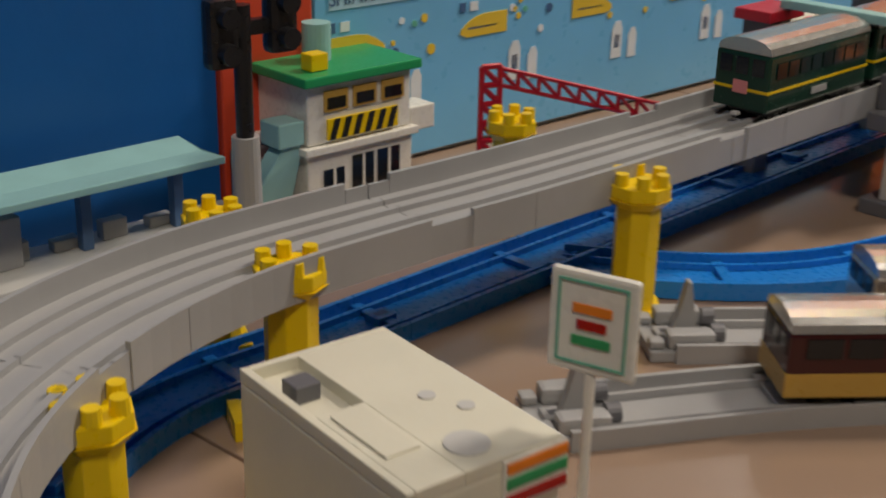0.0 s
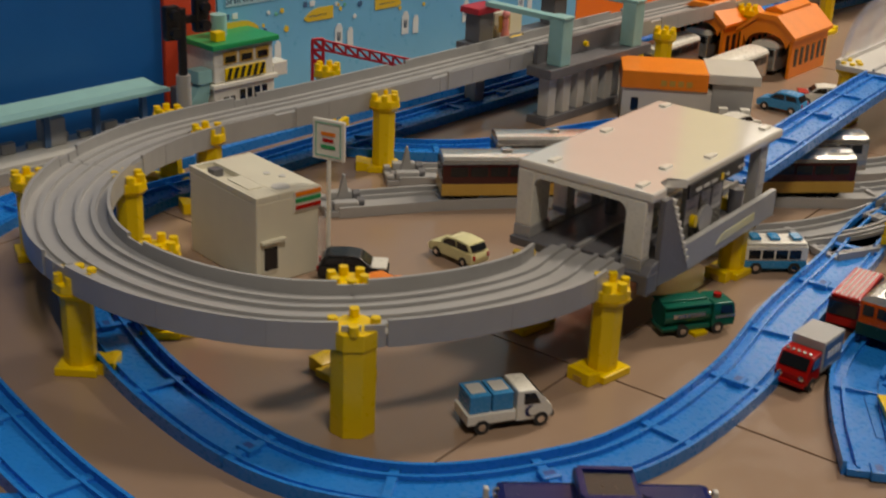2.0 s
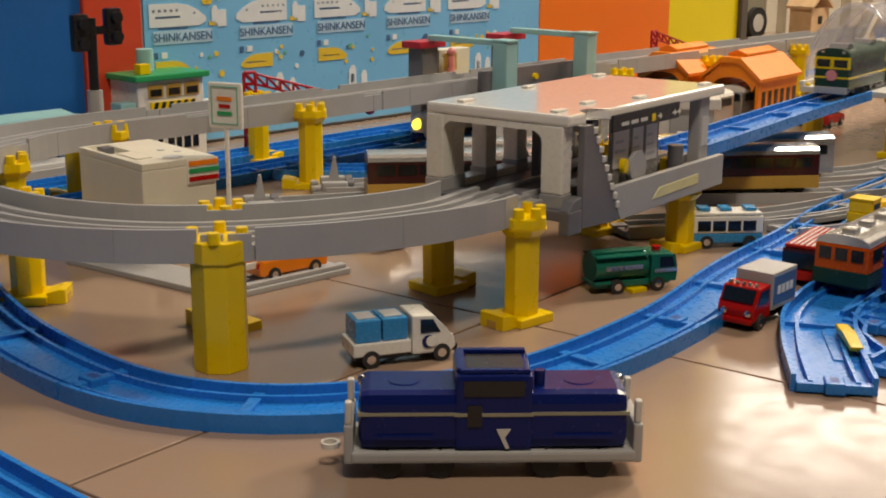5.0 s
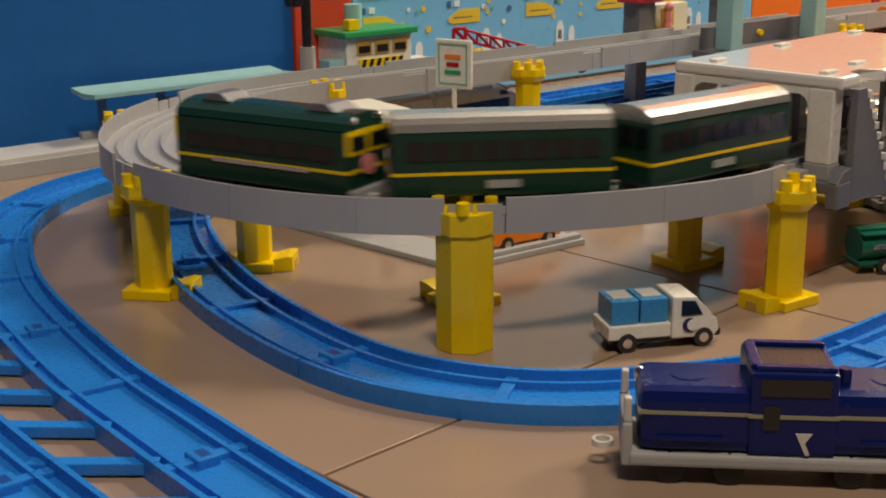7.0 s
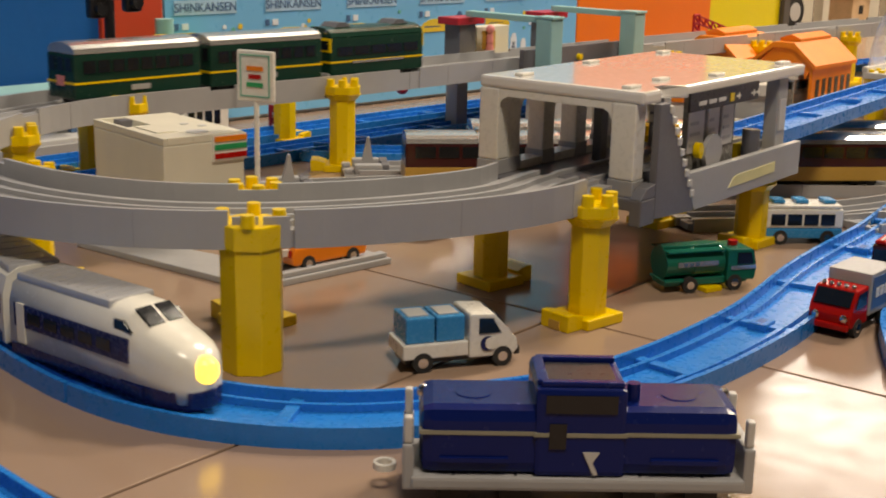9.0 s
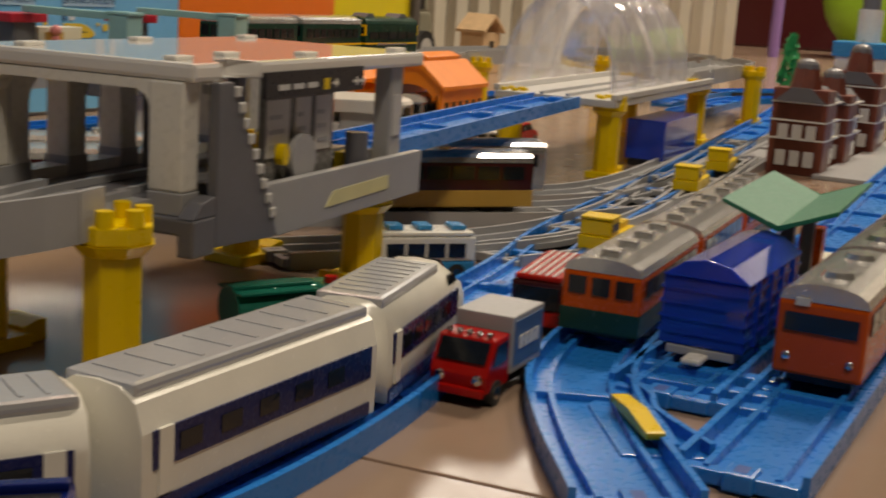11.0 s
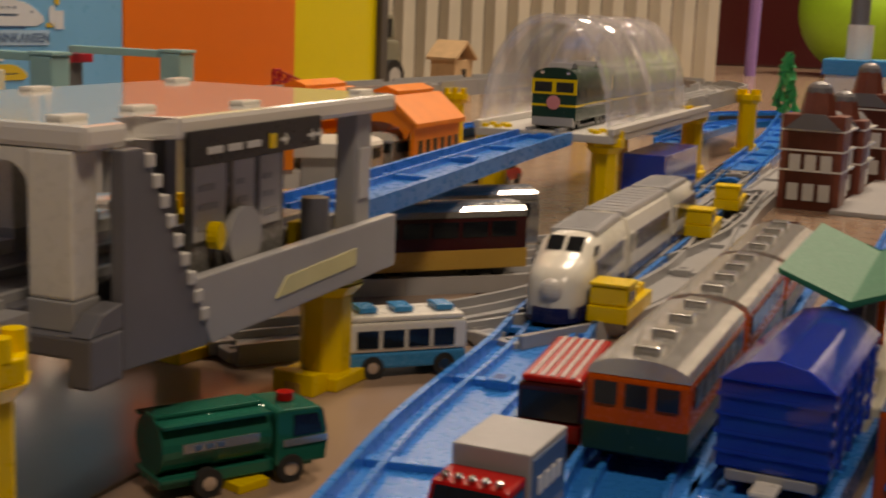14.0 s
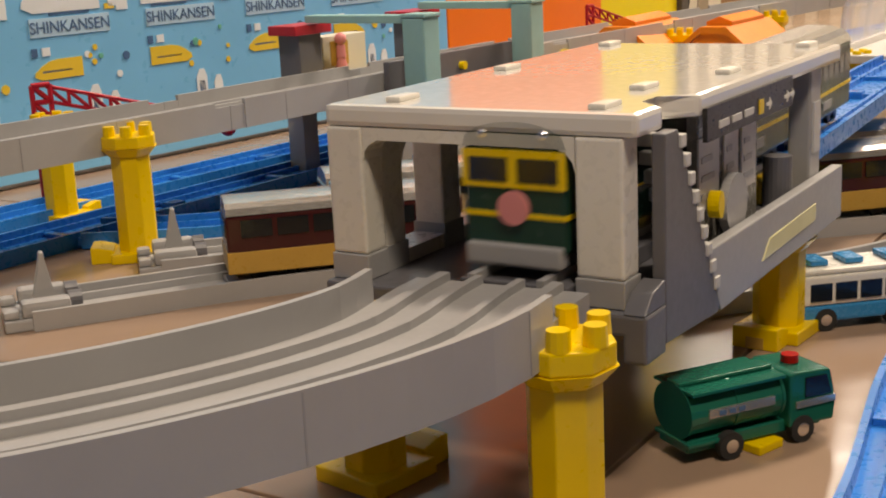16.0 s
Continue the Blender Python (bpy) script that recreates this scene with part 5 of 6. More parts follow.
for x0, y0, x1, y1 in ((0.393, -0.059, 0.427, -0.109), (0.378, -0.073, 0.407, -0.119), (0.366, -0.084, 0.39, -0.128)):
    v = Vector((x1 - x0, y1 - y0, 0))
    part("cross_bar", box(BM(), 0, v.length, -0.004, 0.004, 0.0005, 0.0062, 0.0007), M_RAIL, ob, at=Matrix.Translation((x0, y0, 0)) @ Matrix.Rotation(math.atan2(v.y, v.x), 4, "Z"))
part("lever", prism(BM(), [(-0.02, 0.0), (0.02, 0.0), (0.021, 0.003), (0.0, 0.0045), (-0.021, 0.003)], -0.0035, 0.0035, 0.001), M_YEL, ob, "yellow points lever", at=pose(0.333, -0.117, 0.0075, 0, 0, 62))
BRANCH = smooth_path([(0.186, 0.486), (0.225, 0.464), (0.275, 0.445), (0.333, 0.440), (0.42, 0.455), (0.50, 0.468)], 0.012)
rail_run("blue plastic curved branch rail lying on the tiles", [q + Vector((0, 0, 0.0006)) for q in BRANCH], RAILS, M_RAIL, 0.16)
GRY = [smooth_path([(0.12, 0.338), (0.25, 0.323), (0.45, 0.27), (0.62, 0.222), (0.78, 0.27), (1.0, 0.40)], 0.014), smooth_path([(0.20, 0.395), (0.3, 0.368), (0.45, 0.328), (0.62, 0.282), (0.75, 0.30), (1.0, 0.44)], 0.014),
       smooth_path([(0.36, 0.175), (0.5, 0.158), (0.64, 0.2), (0.83, 0.32), (1.15, 0.52)], 0.014), smooth_path([(0.47, 0.125), (0.56, 0.135), (0.7, 0.2), (0.9, 0.33), (1.2, 0.5)], 0.014)]
for pth in GRY:
    rail_run("grey plastic yard rail lying on the tiles", pth, RAILS, M_GREY, 0.2, "yard_rail")


def buffer_stop(x, y, yaw):
    ob = thing("buffer_stop", "grey plastic toy buffer stop with a pointed back", "buffer stop", pose(x, y, 0, 0, 0, yaw), "buffer stops")
    part("base", box(BM(), -0.02, 0.016, -0.019, 0.019, 0, 0.0055, 0.001), M_GREY, ob)
    part("spire", prism(BM(), [(-0.008, 0.0056), (0.006, 0.0056), (0.003, 0.014), (0.001, 0.032), (-0.001, 0.032), (-0.004, 0.014)], -0.003, 0.003, 0.0008), M_GREY, ob)
    for y2 in (-0.013, 0.013):
        part("rubble", box(BM(), -0.012, 0.010, y2 - 0.005, y2 + 0.005, 0.0056, 0.013, 0.0022), M_GREY, ob)
        part("buffer", cyl(BM(), 0.0042, 0, 0.006, seg=14, turn=pose(0.0095, y2 * 0.7, 0.010, 0, 90, 0)), M_GREYD, ob)
        part("rubble", box(BM(), -0.02, -0.013, y2 - 0.004, y2 + 0.004, 0.0056, 0.0095, 0.0015), M_GREY, ob)


buffer_stop(0.128, 0.337, -7)
buffer_stop(0.208, 0.393, -14)

# ---- buildings and fittings at the back ----


def tower():
    ob = thing("signal_tower", "white toy signal tower with green roof and striped panel", "toy building", pose(0.080, 0.600, 0, 0, 0, 24))
    w, d = 0.078, 0.05
    part("lower_storey", box(BM(), 0, w, 0, d, 0.0, 0.037, 0.001), M_WHITE, ob)
    part("ledge", box(BM(), -0.003, w + 0.003, -0.003, d, 0.0372, 0.042, 0.0008), M_WHITE, ob)
    part("upper_storey", box(BM(), 0.001, w - 0.001, 0.001, d, 0.0422, 0.077, 0.001), M_WHITE, ob)
    part("roof", box(BM(), -0.004, w + 0.004, -0.004, d, 0.0772, 0.083, 0.0012), M_GREEN, ob, "green roof")
    part("roof_tank", cyl(BM(), 0.0085, 0.0832, 0.105, 0.03, 0.03, 20), M_TEAL, ob)
    part("roof_vent", box(BM(), 0.008, 0.02, 0.006, 0.016, 0.0832, 0.093, 0.0008), M_YEL, ob)
    for i in range(3):
        x = 0.012 + i * 0.021
        wn = part("upper_window", box(BM(), x, x + 0.017, -0.0004, 0.0006, 0.061, 0.073), M_OCHRE, ob)
        part("window_dark", box(BM(), x + 0.002, x + 0.015, -0.0008, 0.0002, 0.0625, 0.069), M_DARK, wn)
    p = part("striped_panel", box(BM(), 0.014, 0.066, -0.0010, 0.0008, 0.0445, 0.0565), M_YEL, ob, "yellow and black striped panel")
    for i in range(6):
        x = 0.015 + i * 0.0085
        part("black_stripe", prism(BM(), [(x, 0.0447), (x + 0.004, 0.0447), (x + 0.0078, 0.0563), (x + 0.0038, 0.0563)], -0.0015, -0.0005), M_BLACK, p)
    for x0, x1, z0, z1 in ((0.011, 0.026, 0.014, 0.027), (0.032, 0.048, 0.009, 0.032), (0.051, 0.068, 0.009, 0.032)):
        wn = part("lower_window", box(BM(), x0, x1, -0.0006, 0.0006, z0, z1), M_DARK, ob)
        part("window_bar", box(BM(), (x0 + x1) / 2 - 0.0008, (x0 + x1) / 2 + 0.0008, -0.0012, -0.0004, z0, z1), M_WHITE, wn)
    part("side_stair", prism(BM(), [(-0.045, 0.0), (-0.012, 0.0), (-0.002, 0.036), (-0.002, 0.05), (-0.012, 0.046), (-0.045, 0.006)], 0.004, 0.016, 0.0008), M_TEAL, ob)
    part("stair_landing", box(BM(), -0.018, -0.0005, 0.002, 0.02, 0.044, 0.058, 0.001), M_TEAL, ob)
    part("annex", box(BM(), -0.022, -0.0005, 0.02, 0.045, 0, 0.035, 0.001), M_GREYD, ob)
    part("side_balcony", box(BM(), w + 0.0005, w + 0.02, 0.002, 0.02, 0.037, 0.052, 0.001), M_WHITE, ob)


tower()


def signal():
    ob = thing("railway_signal", "black toy railway signal post with two lamp heads", "signal", pose(0.026, 0.492, 0, 0, 0, 20))
    part("base", cyl(BM(), 0.008, 0.0, 0.085, seg=18, r2=0.0065), M_GREY, ob)
    part("post", cyl(BM(), 0.0042, 0.085, 0.146, seg=16), M_BLACK, ob)
    part("cross_arm", box(BM(), -0.016, 0.024, -0.003, 0.003, 0.132, 0.139, 0.001), M_BLACK, ob)
    for x, z in ((0.02, 0.138), (-0.011, 0.134)):
        hd = part("lamp_head", box(BM(), x - 0.0075, x + 0.0075, -0.005, 0.005, z - 0.016, z + 0.016, 0.0035), M_BLACK, ob)
        for dz in (-0.008, 0.008):
            part("lamp_hood", cyl(BM(), 0.0048, 0, 0.006, seg=16, turn=pose(x, -0.005, z + dz, 90, 0, 0)), M_BLACK, hd)


signal()


def platform():
    ob = thing("railway_platform", "grey toy platform with a pale teal shelter roof on dark posts", "toy platform", pose(-0.070, 0.535, 0, 0, 0, 24.5))
    L = 0.12
    part("slab", box(BM(), -L - 0.12, L, -0.025, 0.02, 0, 0.016, 0.001), M_GREYL, ob)
    part("edge", box(BM(), -L - 0.12, L, -0.0285, -0.0252, 0.0, 0.012, 0.0005), M_GREY, ob)
    part("shelter_roof", prism(BM(), [(-0.022, 0.052), (0.0, 0.0495), (0.022, 0.053), (0.022, 0.057), (0.0, 0.054), (-0.022, 0.056)], -L * 0.8, L * 0.8, 0.0006), M_TEAL, ob, "pale teal ribbed shelter roof", at=pose(0, 0, 0, 0, 0, 90))
    for i in range(4):
        x = -0.08 + i * 0.053
        part("post", box(BM(), x - 0.003, x + 0.003, -0.003, 0.003, 0.0162, 0.0495, 0.0006), M_INK_N, ob)
    for i in range(7):
        x = -0.09 + i * 0.027
        part("bench", box(BM(), x - 0.007, x + 0.007, 0.004, 0.011, 0.0162, 0.022 + 0.004 * (i % 2), 0.0008), M_GREY, ob)
    part("kiosk", box(BM(), -0.03, -0.008, -0.002, 0.012, 0.0162, 0.042, 0.0008), M_GREY, ob)


platform()


def gantry(x, y, yaw, h, reach, label):
    ob = thing("line_gantry", label, "gantry", pose(x, y, 0, 0, 0, yaw))
    def truss(bm, p, q, n, r=0.0013, gap=0.010):
        p, q = Vector(p), Vector(q)
        d = (q - p).normalized()
        side = Vector((0, 0, 1)) if abs(d.z) < 0.6 else Vector((1, 0, 0))

        def bar(a, b):
            v = b - a
            m = Matrix.Translation((a + b) / 2) @ v.to_track_quat("Z", "Y").to_matrix().to_4x4()
            bmesh.ops.create_cone(bm, cap_ends=True, segments=6, radius1=r, radius2=r, depth=v.length, matrix=m)
        a, b = p + side * gap / 2, p - side * gap / 2
        a2, b2 = q + side * gap / 2, q - side * gap / 2
        bar(a, a2), bar(b, b2)
        for i in range(n):
            u, v = i / n, (i + 1) / n
            bar(a.lerp(a2, u), b.lerp(b2, v)), bar(b.lerp(b2, v), a.lerp(a2, v))
        return bm
    part("mast", truss(BM(), (0, 0, 0.004), (0, 0, h), 7, 0.0018, 0.012), M_REDP, ob)
    part("mast_foot", box(BM(), -0.01, 0.01, -0.008, 0.008, 0, 0.005, 0.001), M_REDP, ob)
    part("beam", truss(BM(), (0.004, 0, h - 0.006), (reach, 0, h - 0.008 - reach * 0.26), 9), M_REDP, ob)
    part("beam_end", ball(BM(), 0.006, (reach, 0, h - 0.01 - reach * 0.26)), M_REDP, ob)


gantry(0.190, 0.604, 6, 0.082, 0.13, "red lattice toy line gantry over the back rails")
gantry(0.855, 0.935, 20, 0.08, 0.14, "red lattice toy line gantry near the yellow wall")


def shed(x, y, yaw):
    ob = thing("engine_shed", "bright orange plastic toy engine shed with arched door and slatted sides", "toy building", pose(x, y, 0, 0, 0, yaw), "orange engine sheds")
    L, w, h = 0.052, 0.033, 0.050
    for s in (-1, 1):
        wl = part("side_wall", box(BM(), -L, L, s * w - 0.002, s * w + 0.002, 0, h, 0.0006), M_ORANGE, ob)
        for i in range(6):
            xx = -L + 0.01 + i * 0.0165
            part("slat_window", box(BM(), xx, xx + 0.008, s * w - 0.0026, s * w + 0.0026, 0.014, 0.036), M_DARK, wl)
    part("roof", prism(BM(), [(-w - 0.006, h - 0.002), (-w - 0.006, h + 0.002), (-0.012, h + 0.025), (0.012, h + 0.025), (w + 0.006, h + 0.002), (w + 0.006, h - 0.002), (0.012, h + 0.019), (-0.012, h + 0.019)], -L - 0.004, L + 0.004), M_ORANGE, ob, at=pose(0, 0, 0, 0, 0, 90))
    part("ridge_vent", prism(BM(), [(-0.012, h + 0.0252), (0.012, h + 0.0252), (0.012, h + 0.0285), (0, h + 0.033), (-0.012, h + 0.0285)], -L + 0.012, L - 0.012), M_ORANGE, ob, at=pose(0, 0, 0, 0, 0, 90))
    for x2 in (-L + 0.001, L - 0.001):
        gable = [(-w, h)] + [(w * 0.8 * math.cos(math.pi * (1 - k / 8)), h - 0.014 + 0.016 * math.sin(math.pi * k / 8)) for k in range(9)] + [(w, h), (0.012, h + 0.019), (-0.012, h + 0.019)]
        part("gable", prism(BM(), gable, x2 - 0.001, x2 + 0.001), M_ORANGE, ob, at=pose(0, 0, 0, 0, 0, 90))


shed(0.775, 0.735, 28)
shed(0.82, 0.655, 28)
for k, (x, y) in enumerate(((0.655, 0.668), (0.775, 0.735), (0.70, 0.588), (0.82, 0.655))):
    rail_car("silver_car", "silver toy train car standing in the engine shed", pose(x, y, 0, 0, 0, 28), 0.112, 0.034, 0.042, M_SILVER, M_WHITE, None, None, 7, group="shed trains")


def shop():
    ob = thing("toy_shop", "grey toy shop with a flat orange roof", "toy building", pose(0.55, 0.515, 0, 0, 0, -28))
    part("wall_block", box(BM(), -0.04, 0.055, -0.03, 0.03, 0, 0.036, 0.001), M_GREYL, ob)
    part("roof", box(BM(), -0.042, 0.05, -0.033, 0.033, 0.0362, 0.056, 0.0015), M_ORANGE, ob, "orange roof block")
    for i in range(4):
        part("roof_letter_bar", box(BM(), 0.0 + i * 0.009, 0.006 + i * 0.009, -0.0336, -0.0331, 0.041, 0.047), M_OCHRE, ob)
    part("window", box(BM(), -0.03, -0.022, -0.0306, -0.0299, 0.012, 0.026), M_DARK, ob)
    part("counter", box(BM(), 0.056, 0.1, -0.02, 0.04, 0, 0.044, 0.001), M_GREY, ob)
    part("counter_top", box(BM(), 0.05, 0.106, -0.026, 0.046, 0.0442, 0.055, 0.0015), M_GREYL, ob)
    for x in (0.062, 0.085):
        part("fuel_pump", box(BM(), x, x + 0.01, -0.045, -0.036, 0, 0.024, 0.0008), M_WHITE, ob)


shop()


def crane():
    ob = thing("toy_crane", "grey toy crane base with a yellow arm", "toy crane", pose(0.60, 0.615, 0, 0, 0, 40))
    part("base", box(BM(), -0.022, 0.022, -0.02, 0.02, 0, 0.007, 0.001), M_GREYD, ob)
    part("turret", ball(BM(), 0.013, (0, 0, 0.008), (1.1, 1, 0.9)), M_GREYD, ob)
    part("arm", box(BM(), -0.003, 0.003, -0.003, 0.003, 0.008, 0.042, 0.0006), M_YEL, ob, at=pose(0, 0, 0.006, -25, 10, 0))


crane()


def canopy():
    ob = thing("platform_shelter", "cream toy platform with a dark green butterfly roof", "toy platform", pose(0.546, -0.016, 0, 0, 0, 28))
    part("slab", box(BM(), -0.055, 0.11, -0.02, 0.02, 0, 0.013, 0.001), M_CREAM, ob)
    for x in (-0.03, 0.035):
        part("post", box(BM(), x - 0.004, x + 0.004, -0.003, 0.003, 0.0132, 0.0495, 0.0006), M_GREYD, ob)
    part("vending_box", box(BM(), 0.045, 0.058, -0.006, 0.006, 0.0132, 0.036, 0.0008), M_TRAMO, ob)
    part("roof", prism(BM(), [(-0.026, 0.060), (0.0, 0.0495), (0.026, 0.060), (0.026, 0.0622), (0.0, 0.0517), (-0.026, 0.0622)], -0.062, 0.062, 0.0005), M_SHELT, ob, "dark green butterfly roof", at=pose(0, 0, 0, 0, 0, 90))


canopy()


def brick_house(x, y, yaw, L, w, h, tower_h, label):
    ob = thing("brick_building", label, "toy building", pose(x, y, 0, 0, 0, yaw), "brick buildings")
    part("wall_block", box(BM(), -L, L, -w, w, 0, h, 0.0008), M_BRICK, ob)
    part("roof", prism(BM(), [(-w - 0.002, h + 0.0002), (w + 0.002, h + 0.0002), (w * 0.4, h + 0.013), (-w * 0.4, h + 0.013)], -L - 0.002, L + 0.002), M_GREYD, ob, at=pose(0, 0, 0, 0, 0, 90))
    t = part("tower", box(BM(), -L, -L + 0.03, -w - 0.004, w + 0.004, 0, tower_h * 0.75, 0.0008), M_BRICK, ob)
    part("tower_top", cyl(BM(), 0.015, tower_h * 0.75, tower_h * 0.93, -L + 0.015, 0, 8, r2=0.011), M_BRICK, t)
    part("tower_dome", ball(BM(), 0.011, (-L + 0.015, 0, tower_h * 0.93), (1, 1, 0.8), 12, 8), M_GREYD, t)
    part("finial", cyl(BM(), 0.0015, tower_h * 0.95, tower_h * 1.04, -L + 0.015, 0, 8, r2=0.0004), M_MAROON, t)
    for z in (0.30, 0.55, 0.8):
        part("white_band", box(BM(), -L - 0.0005, L + 0.0005, -w - 0.0045, w + 0.0045, h * z + 0.012, h * z + 0.0135), M_WHITE, ob)
    for z in (0.12, 0.48):
        for i in range(3):
            yy = -w + 0.004 + i * (2 * w - 0.004) / 3
            part("end_window", box(BM(), -L - 0.0008, -L, yy, yy + (2 * w) / 3 - 0.005, h * z, h * z + 0.014), M_GREYL, ob)
        for i in range(6):
            xx = -L + 0.034 + i * (2 * L - 0.038) / 6
            part("side_window", box(BM(), xx, xx + 0.006, -w - 0.0006, -w, h * z, h * z + 0.014), M_WHITE, ob)


brick_house(1.02, 0.342, 25, 0.032, 0.021, 0.066, 0.104, "brick-red toy station building with tower and white bands")
brick_house(1.12, 0.385, 25, 0.036, 0.018, 0.060, 0.092, "brick-red toy station hall with grey roof")
brick_house(1.25, 0.445, 25, 0.045, 0.022, 0.074, 0.116, "tall brick-red toy station wing with tower")
ob = thing("station_forecourt", "grey plastic base under the brick buildings", "toy base", pose(1.16, 0.385, 0, 0, 0, 25))
part("slab", box(BM(), -0.19, 0.22, -0.05, 0.0, 0, 0.004, 0.0008), M_GREY, ob)


def yellow_wagon(x, y, yaw):
    ob = thing("track_machine", "yellow toy track maintenance wagon", "toy wagon", pose(x, y, 0.0045, 0, 0, yaw) @ Matrix.Scale(0.66, 4), "yellow wagons")
    part("body", box(BM(), -0.04, 0.04, -0.015, 0.015, 0.006, 0.018, 0.001), M_YEL, ob)
    part("cab", box(BM(), -0.038, -0.012, -0.014, 0.014, 0.0182, 0.032, 0.0015), M_YEL, ob)
    part("cab_window", box(BM(), -0.036, -0.016, -0.0145, 0.0145, 0.022, 0.029), M_DARK, ob)
    part("roof", box(BM(), -0.039, -0.011, -0.0145, 0.0145, 0.0321, 0.0345, 0.0008), M_YEL, ob)
    for x2 in (-0.026, 0.026):
        for s in (-1, 1):
            part("wheel", cyl(BM(), 0.004, -0.001, 0.001, seg=14, turn=pose(x2, s * 0.011, 0.004, 90, 0, 0)), M_BLACK, ob)
    for x2 in (0.0, 0.016, 0.03):
        part("crate", box(BM(), x2 - 0.005, x2 + 0.005, -0.01, 0.01, 0.0182, 0.024, 0.0008), M_YEL, ob)


yellow_wagon(0.548, 0.118, 30)
yellow_wagon(0.78, 0.262, 32)
yellow_wagon(0.90, 0.335, 32)
ob = thing("covered_wagon", "translucent blue toy container wagon under the tunnel bridge", "toy wagon", pose(0.93, 0.435, 0, 0, 0, 28))
part("body", box(BM(), -0.06, 0.06, -0.018, 0.018, 0.006, 0.042, 0.001), M_TBLUE, ob)
part("frame", box(BM(), -0.06, 0.06, -0.014, 0.014, 0.0, 0.0058), M_BLACK, ob)


def kiosk_far():
    ob = thing("toy_building", "white toy building with a blue roof and white tank", "toy building", pose(1.95, 0.93, 0, 0, 0, 30))
    part("wall_block", box(BM(), -0.06, 0.06, -0.045, 0.045, 0, 0.075, 0.001), M_WHITE, ob)
    part("roof", box(BM(), -0.066, 0.066, -0.05, 0.05, 0.0752, 0.1, 0.002), M_SKYB, ob)
    part("tank", cyl(BM(), 0.02, 0.1002, 0.155, 0.0, 0, 24), M_WHITE, ob)
    p = thing("lamp_pole", "dark grey round metal pole standing on the floor", "pole", pose(2.05, 1.0, 0))
    part("pole", cyl(BM(), 0.016, 0, 1.3, seg=18), M_GREYD, p)


kiosk_far()


def toy_tree(x, y):
    ob = thing("toy_tree", "small dark green plastic toy conifer", "toy tree", pose(x, y, 0))
    part("trunk", cyl(BM(), 0.003, 0, 0.07, seg=8), M_WOOD, ob)
    bm = BM()
    rng = random.Random(3)
    for i in range(60):
        z = rng.uniform(0.055, 0.115)
        r = 0.016 * (0.12 - z) / 0.06 + 0.003
        a = rng.uniform(0, 6.28)
        bmesh.ops.create_cone(bm, cap_ends=True, segments=5, radius1=0.0045, radius2=0.0005, depth=0.014, matrix=Matrix.Translation((r * 0.6 * math.cos(a), r * 0.6 * math.sin(a), z)) @ Matrix.Rotation(rng.uniform(-0.6, 0.6), 4, "X"))
    part("crown", bm, M_GREEN, ob)


toy_tree(1.36, 0.63)

# ---- far side of the room ----


def screen_far():
    ob = thing("folding_screen", "cream ribbed folding screen standing at the back of the room", "screen", pose(1.55, 1.80, 0, 0, 0, -47))
    for i in range(16):
        x = 0.044 * i
        part("slat", plan(BM(), [(x, 0.0), (x + 0.021, -0.016), (x + 0.042, 0.0), (x + 0.021, -0.010)], 0.0, 0.75), M_WARMW, ob)
    return ob


screen_far()


def jeep():
    ob = thing("toy_jeep", "large khaki toy off-road car with black wheels", "toy car", pose(1.42, 1.62, 0, 0, 0, 200) @ Matrix.Scale(0.75, 4))
    part("body", prism(BM(), [(-0.13, 0.05), (0.13, 0.05), (0.14, 0.10), (0.12, 0.125), (0.03, 0.13), (-0.12, 0.13), (-0.135, 0.1)], -0.07, 0.07, 0.008), M_KHAKI, ob)
    part("cabin", prism(BM(), [(-0.12, 0.131), (0.04, 0.131), (0.01, 0.19), (-0.11, 0.19)], -0.062, 0.062, 0.006), M_KHAKI, ob)
    side_glass(ob, [(-0.1, 0.137), (0.025, 0.137), (0.004, 0.18), (-0.1, 0.18)], 0.062)
    for x in (-0.085, 0.085):
        for s in (-1, 1):
            t = part("wheel", cyl(BM(), 0.042, -0.014, 0.014, seg=24, turn=pose(x, s * 0.07, 0.042, 90, 0, 0)), M_TYRE, ob)
            part("rim", cyl(BM(), 0.024, -0.0155, 0.0155, seg=20, turn=pose(x, s * 0.07, 0.042, 90, 0, 0)), M_GREYL, t)


jeep()


def doll_house():
    ob = thing("wooden_toy_house", "small pale wooden toy house with a pitched roof", "toy house", pose(1.50, 1.42, 0, 0, 0, 20) @ Matrix.Scale(0.6, 4))
    part("wall_block", box(BM(), -0.05, 0.05, -0.04, 0.04, 0, 0.12, 0.002), M_WOOD, ob)
    part("roof", prism(BM(), [(-0.06, 0.118), (0, 0.165), (0.06, 0.118), (0.06, 0.126), (0, 0.174), (-0.06, 0.126)], -0.05, 0.05), M_WOOD, ob)
    part("window", box(BM(), -0.012, 0.012, -0.041, -0.0395, 0.07, 0.095), M_DARK, ob)


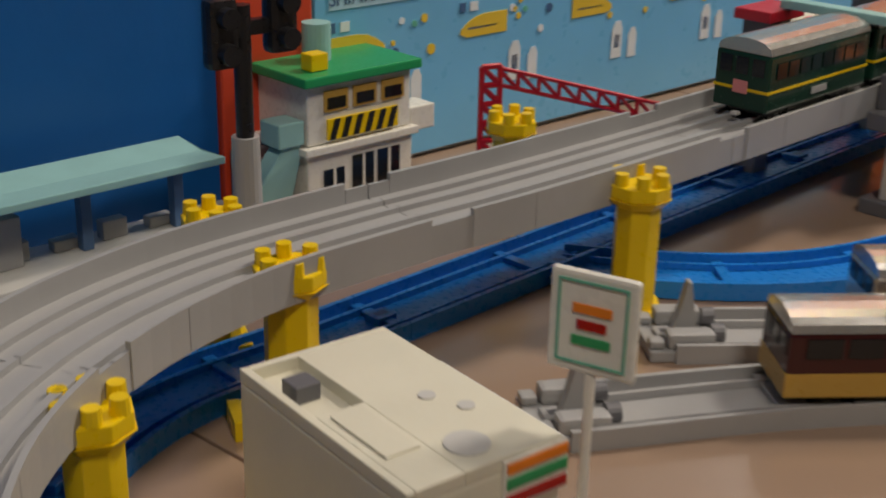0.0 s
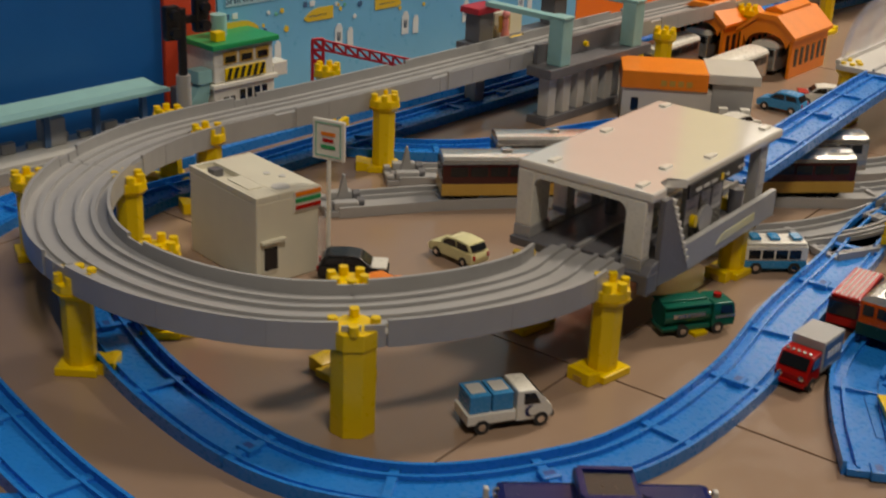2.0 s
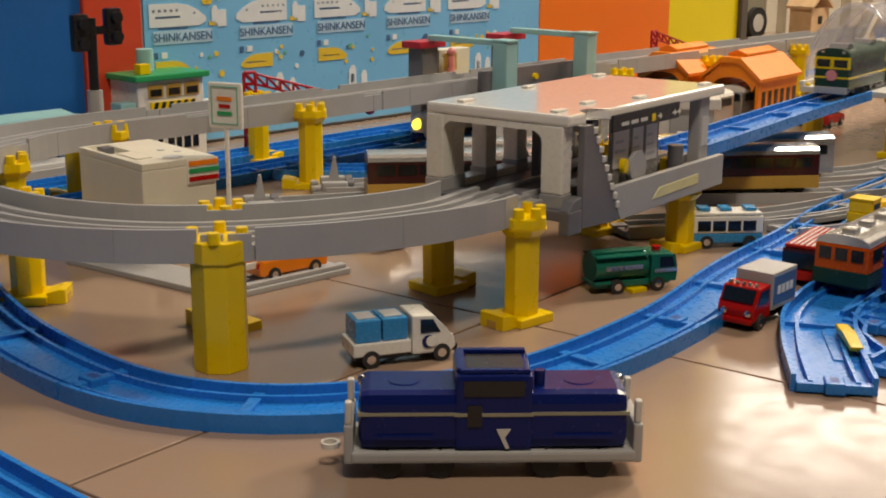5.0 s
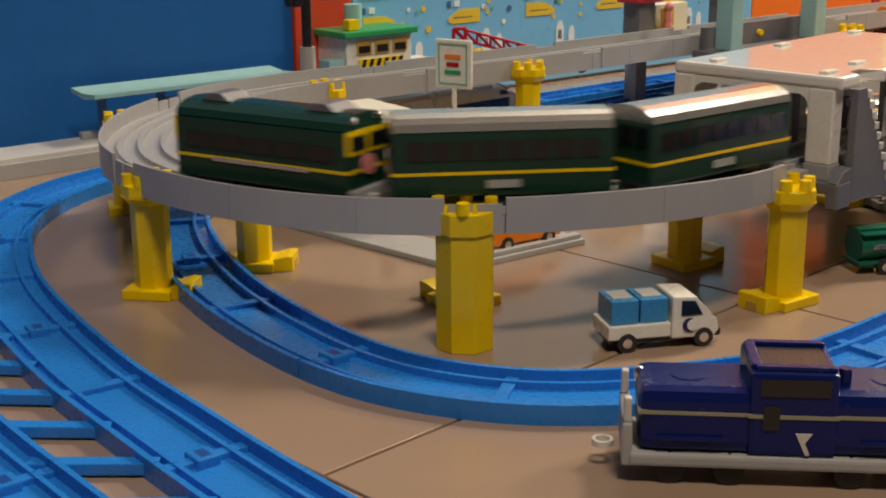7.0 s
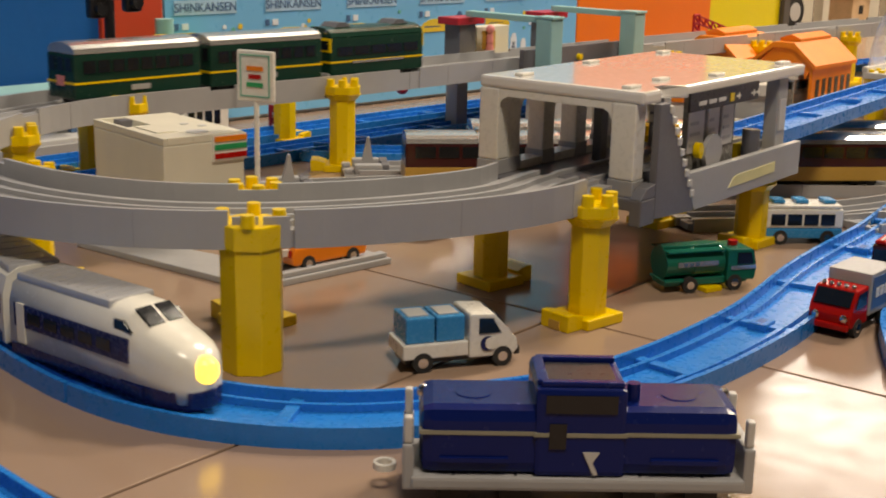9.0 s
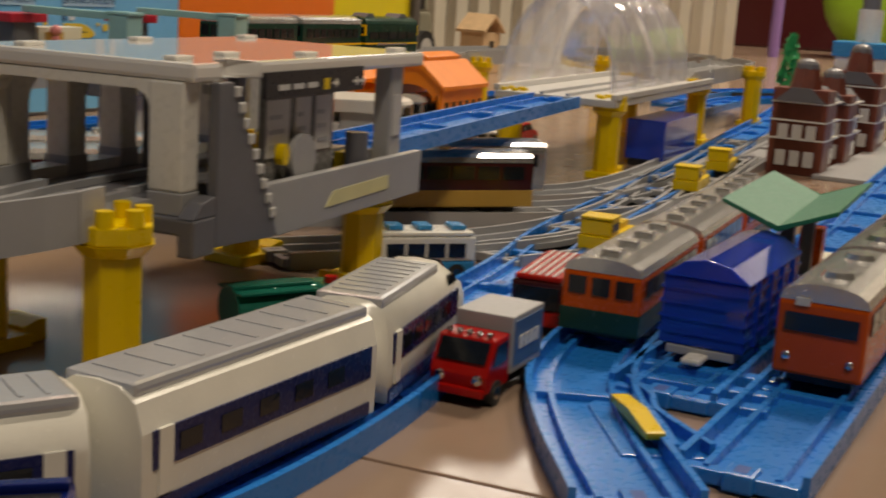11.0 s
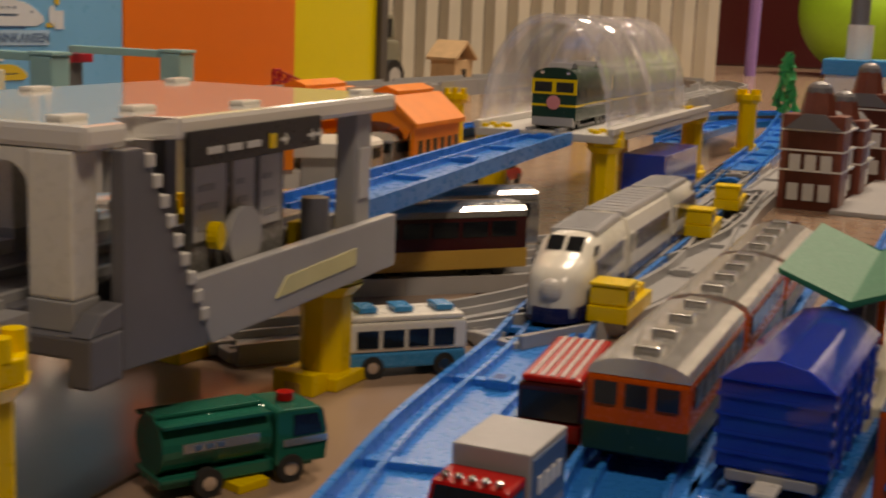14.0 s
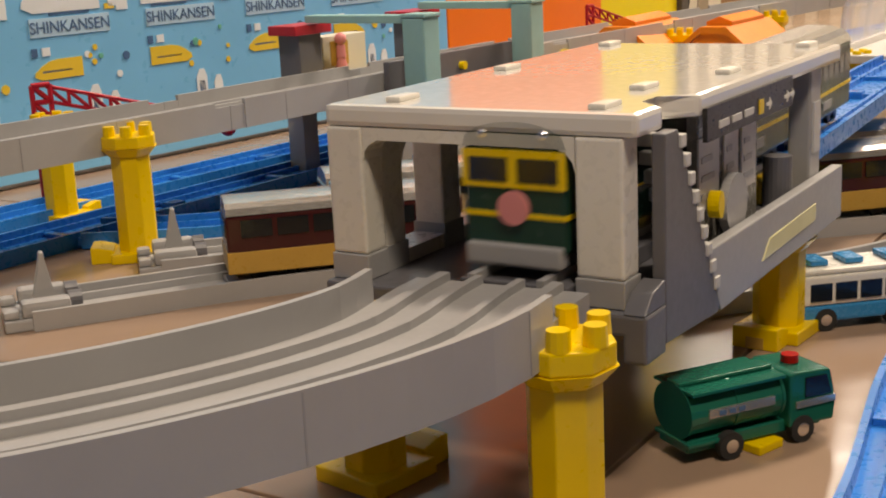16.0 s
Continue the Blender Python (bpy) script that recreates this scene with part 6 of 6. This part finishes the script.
doll_house()
b = part("exercise_ball", ball(BM(), 0.21, (0, 0, 0.205), (1, 1, 0.98), 40, 24), M_LIME, smooth=True)
b.matrix_basis = pose(3.64, 2.03, 0)
tagged(b, "large lime green rubber ball resting on the floor", "ball")
ob = thing("folding_chair", "lilac metal chair frame standing on the floor", "chair", pose(3.3, 2.2, 0, 0, 0, 40))
for x, tilt in ((-0.1, 18), (0.06, 18)):
    part("leg", cyl(BM(), 0.014, 0, 0.75, seg=14), M_PURPLE, ob, at=pose(x, 0, 0, 0, -tilt, 0))
part("rung", box(BM(), -0.09, 0.0, -0.008, 0.008, 0.2, 0.216, 0.003), M_WHITE, ob, at=pose(-0.06, 0, 0))
c = part("cupboard", box(BM(), -0.7, 0.7, -0.4, 0.4, 0, 1.2, 0.006), M_WHITE)
c.matrix_basis = pose(4.55, 1.5, 0, 0, 0, 24)
tagged(c, "plain white cupboard standing on the floor", "cupboard")
r = part("storage_box", box(BM(), -0.4, 0.4, -0.2, 0.2, 0, 0.28, 0.01), M_MAROON)
r.matrix_basis = pose(4.0, 2.9, 0, 0, 0, -40)
tagged(r, "dark red storage box at the back of the room", "box")
cb = BM()
sweep(cb, smooth_path([(1.55, 1.1, 0.004), (1.65, 1.02, 0.004), (1.72, 0.99, 0.004), (1.85, 0.98, 0.004), (1.93, 0.99, 0.004)], 0.02), [(0.004 * math.cos(a * math.pi / 3), 0.004 * math.sin(a * math.pi / 3)) for a in range(6)])
tagged(part("power_cable", cb, M_BLACK), "black power cable lying on the floor", "cable")

# ---- floor tiles ----


def tiles():
    s, d, g = 0.302, 0.453, 0.0017
    turn = Matrix.Rotation(radians(29.5), 4, "Z")
    base = Matrix.Translation((0.1845, 0.014, 0)) @ turn
    me = None
    for i in range(-5, 10):
        for j in range(-5, 6):
            if me is None:
                first = part("tile", box(BM(), g / 2, s - g / 2, g / 2, d - g / 2, -0.006, 0.0, 0.0007), M_TILE, FLOOR)
                me, ob = first.data, first
            else:
                ob = new("tile", me)
                ob.parent = FLOOR
            ob.matrix_basis = base @ Matrix.Translation((i * s, j * d, 0))
    bm = BM()
    for i in range(-9, 24):
        for j in range(-8, 15):
            if not (-5 <= i < 10 and -5 <= j < 6):
                box(bm, i * s + g / 2, i * s + s - g / 2, j * d + g / 2, j * d + d - g / 2, -0.006, 0.0)
    rest = part("far_tiles", bm, M_TILE, FLOOR)
    rest.matrix_basis = base
    rest["kind"] = "stuff"


tiles()


# ---- what moves ----
S_F = s_near(LOOP, 0.395, 0.16)
NIGHT_WAY = ((0.0, 1.36), (1.5, 1.72), (3.5, 2.40), (6.0, LL - 0.02), (6.5, LL + 0.17), (7.0, LL + 0.36), (7.5, LL + 0.52), (8.0, LL + 0.68), (10.3, LL + 1.42), (12.5, LL + 2.16), (13.0, LL + 2.36),
             (14.0, LL + S_TUN1 - 0.02), (14.5, LL + S_TUN1 + 0.12), (15.0, LL + S_TUN1 + 0.285), (16.0, 2 * LL + 0.0))
BACKWARD = INNER[::-1]


def s_back(x, y):
    return s_near(BACKWARD, x, y)


BULLET_WAY = ((0.0, 0.2), (5.8, s_back(0.18, 0.5)), (6.4, s_back(0.04, 0.43)), (8.0, s_back(-0.1, 0.115)), (10.5, s_back(0.30, -0.025) - 0.036), (11.4, s_back(0.30, -0.025) + 0.126), (12.5, s_back(0.30, -0.025) + 0.322), (13.0, s_back(0.37, 0.03) + 0.352),
              (14.0, s_back(0.50, 0.115) + 0.352), (14.5, s_back(0.58, 0.172) + 0.352), (16.0, s_back(0.8, 0.30) + 0.352))


def at_time(way, t):
    for (a, u), (b, v) in zip(way, way[1:]):
        if t <= b:
            return u + (v - u) * (t - a) / (b - a)
    return way[-1][1]


def motions():
    times = [0.2 * i for i in range(81)]
    for k, car in enumerate(NIGHT):
        walk(car, [(t, ride(LOOP, at_time(NIGHT_WAY, t) - 0.0535 - k * 0.116, 0.107, 0.066)) for t in times])
    for k, car in enumerate(BULLET):
        rows = []
        for t in times:
            m = ride(BACKWARD, at_time(BULLET_WAY, t) - 0.058 - k * 0.118, 0.112, 0.0045, False)
            rows.append((t, m @ pose(0, 0, 0, 0, 0, 180) if k == 2 else m))
        walk(car, rows)


motions()
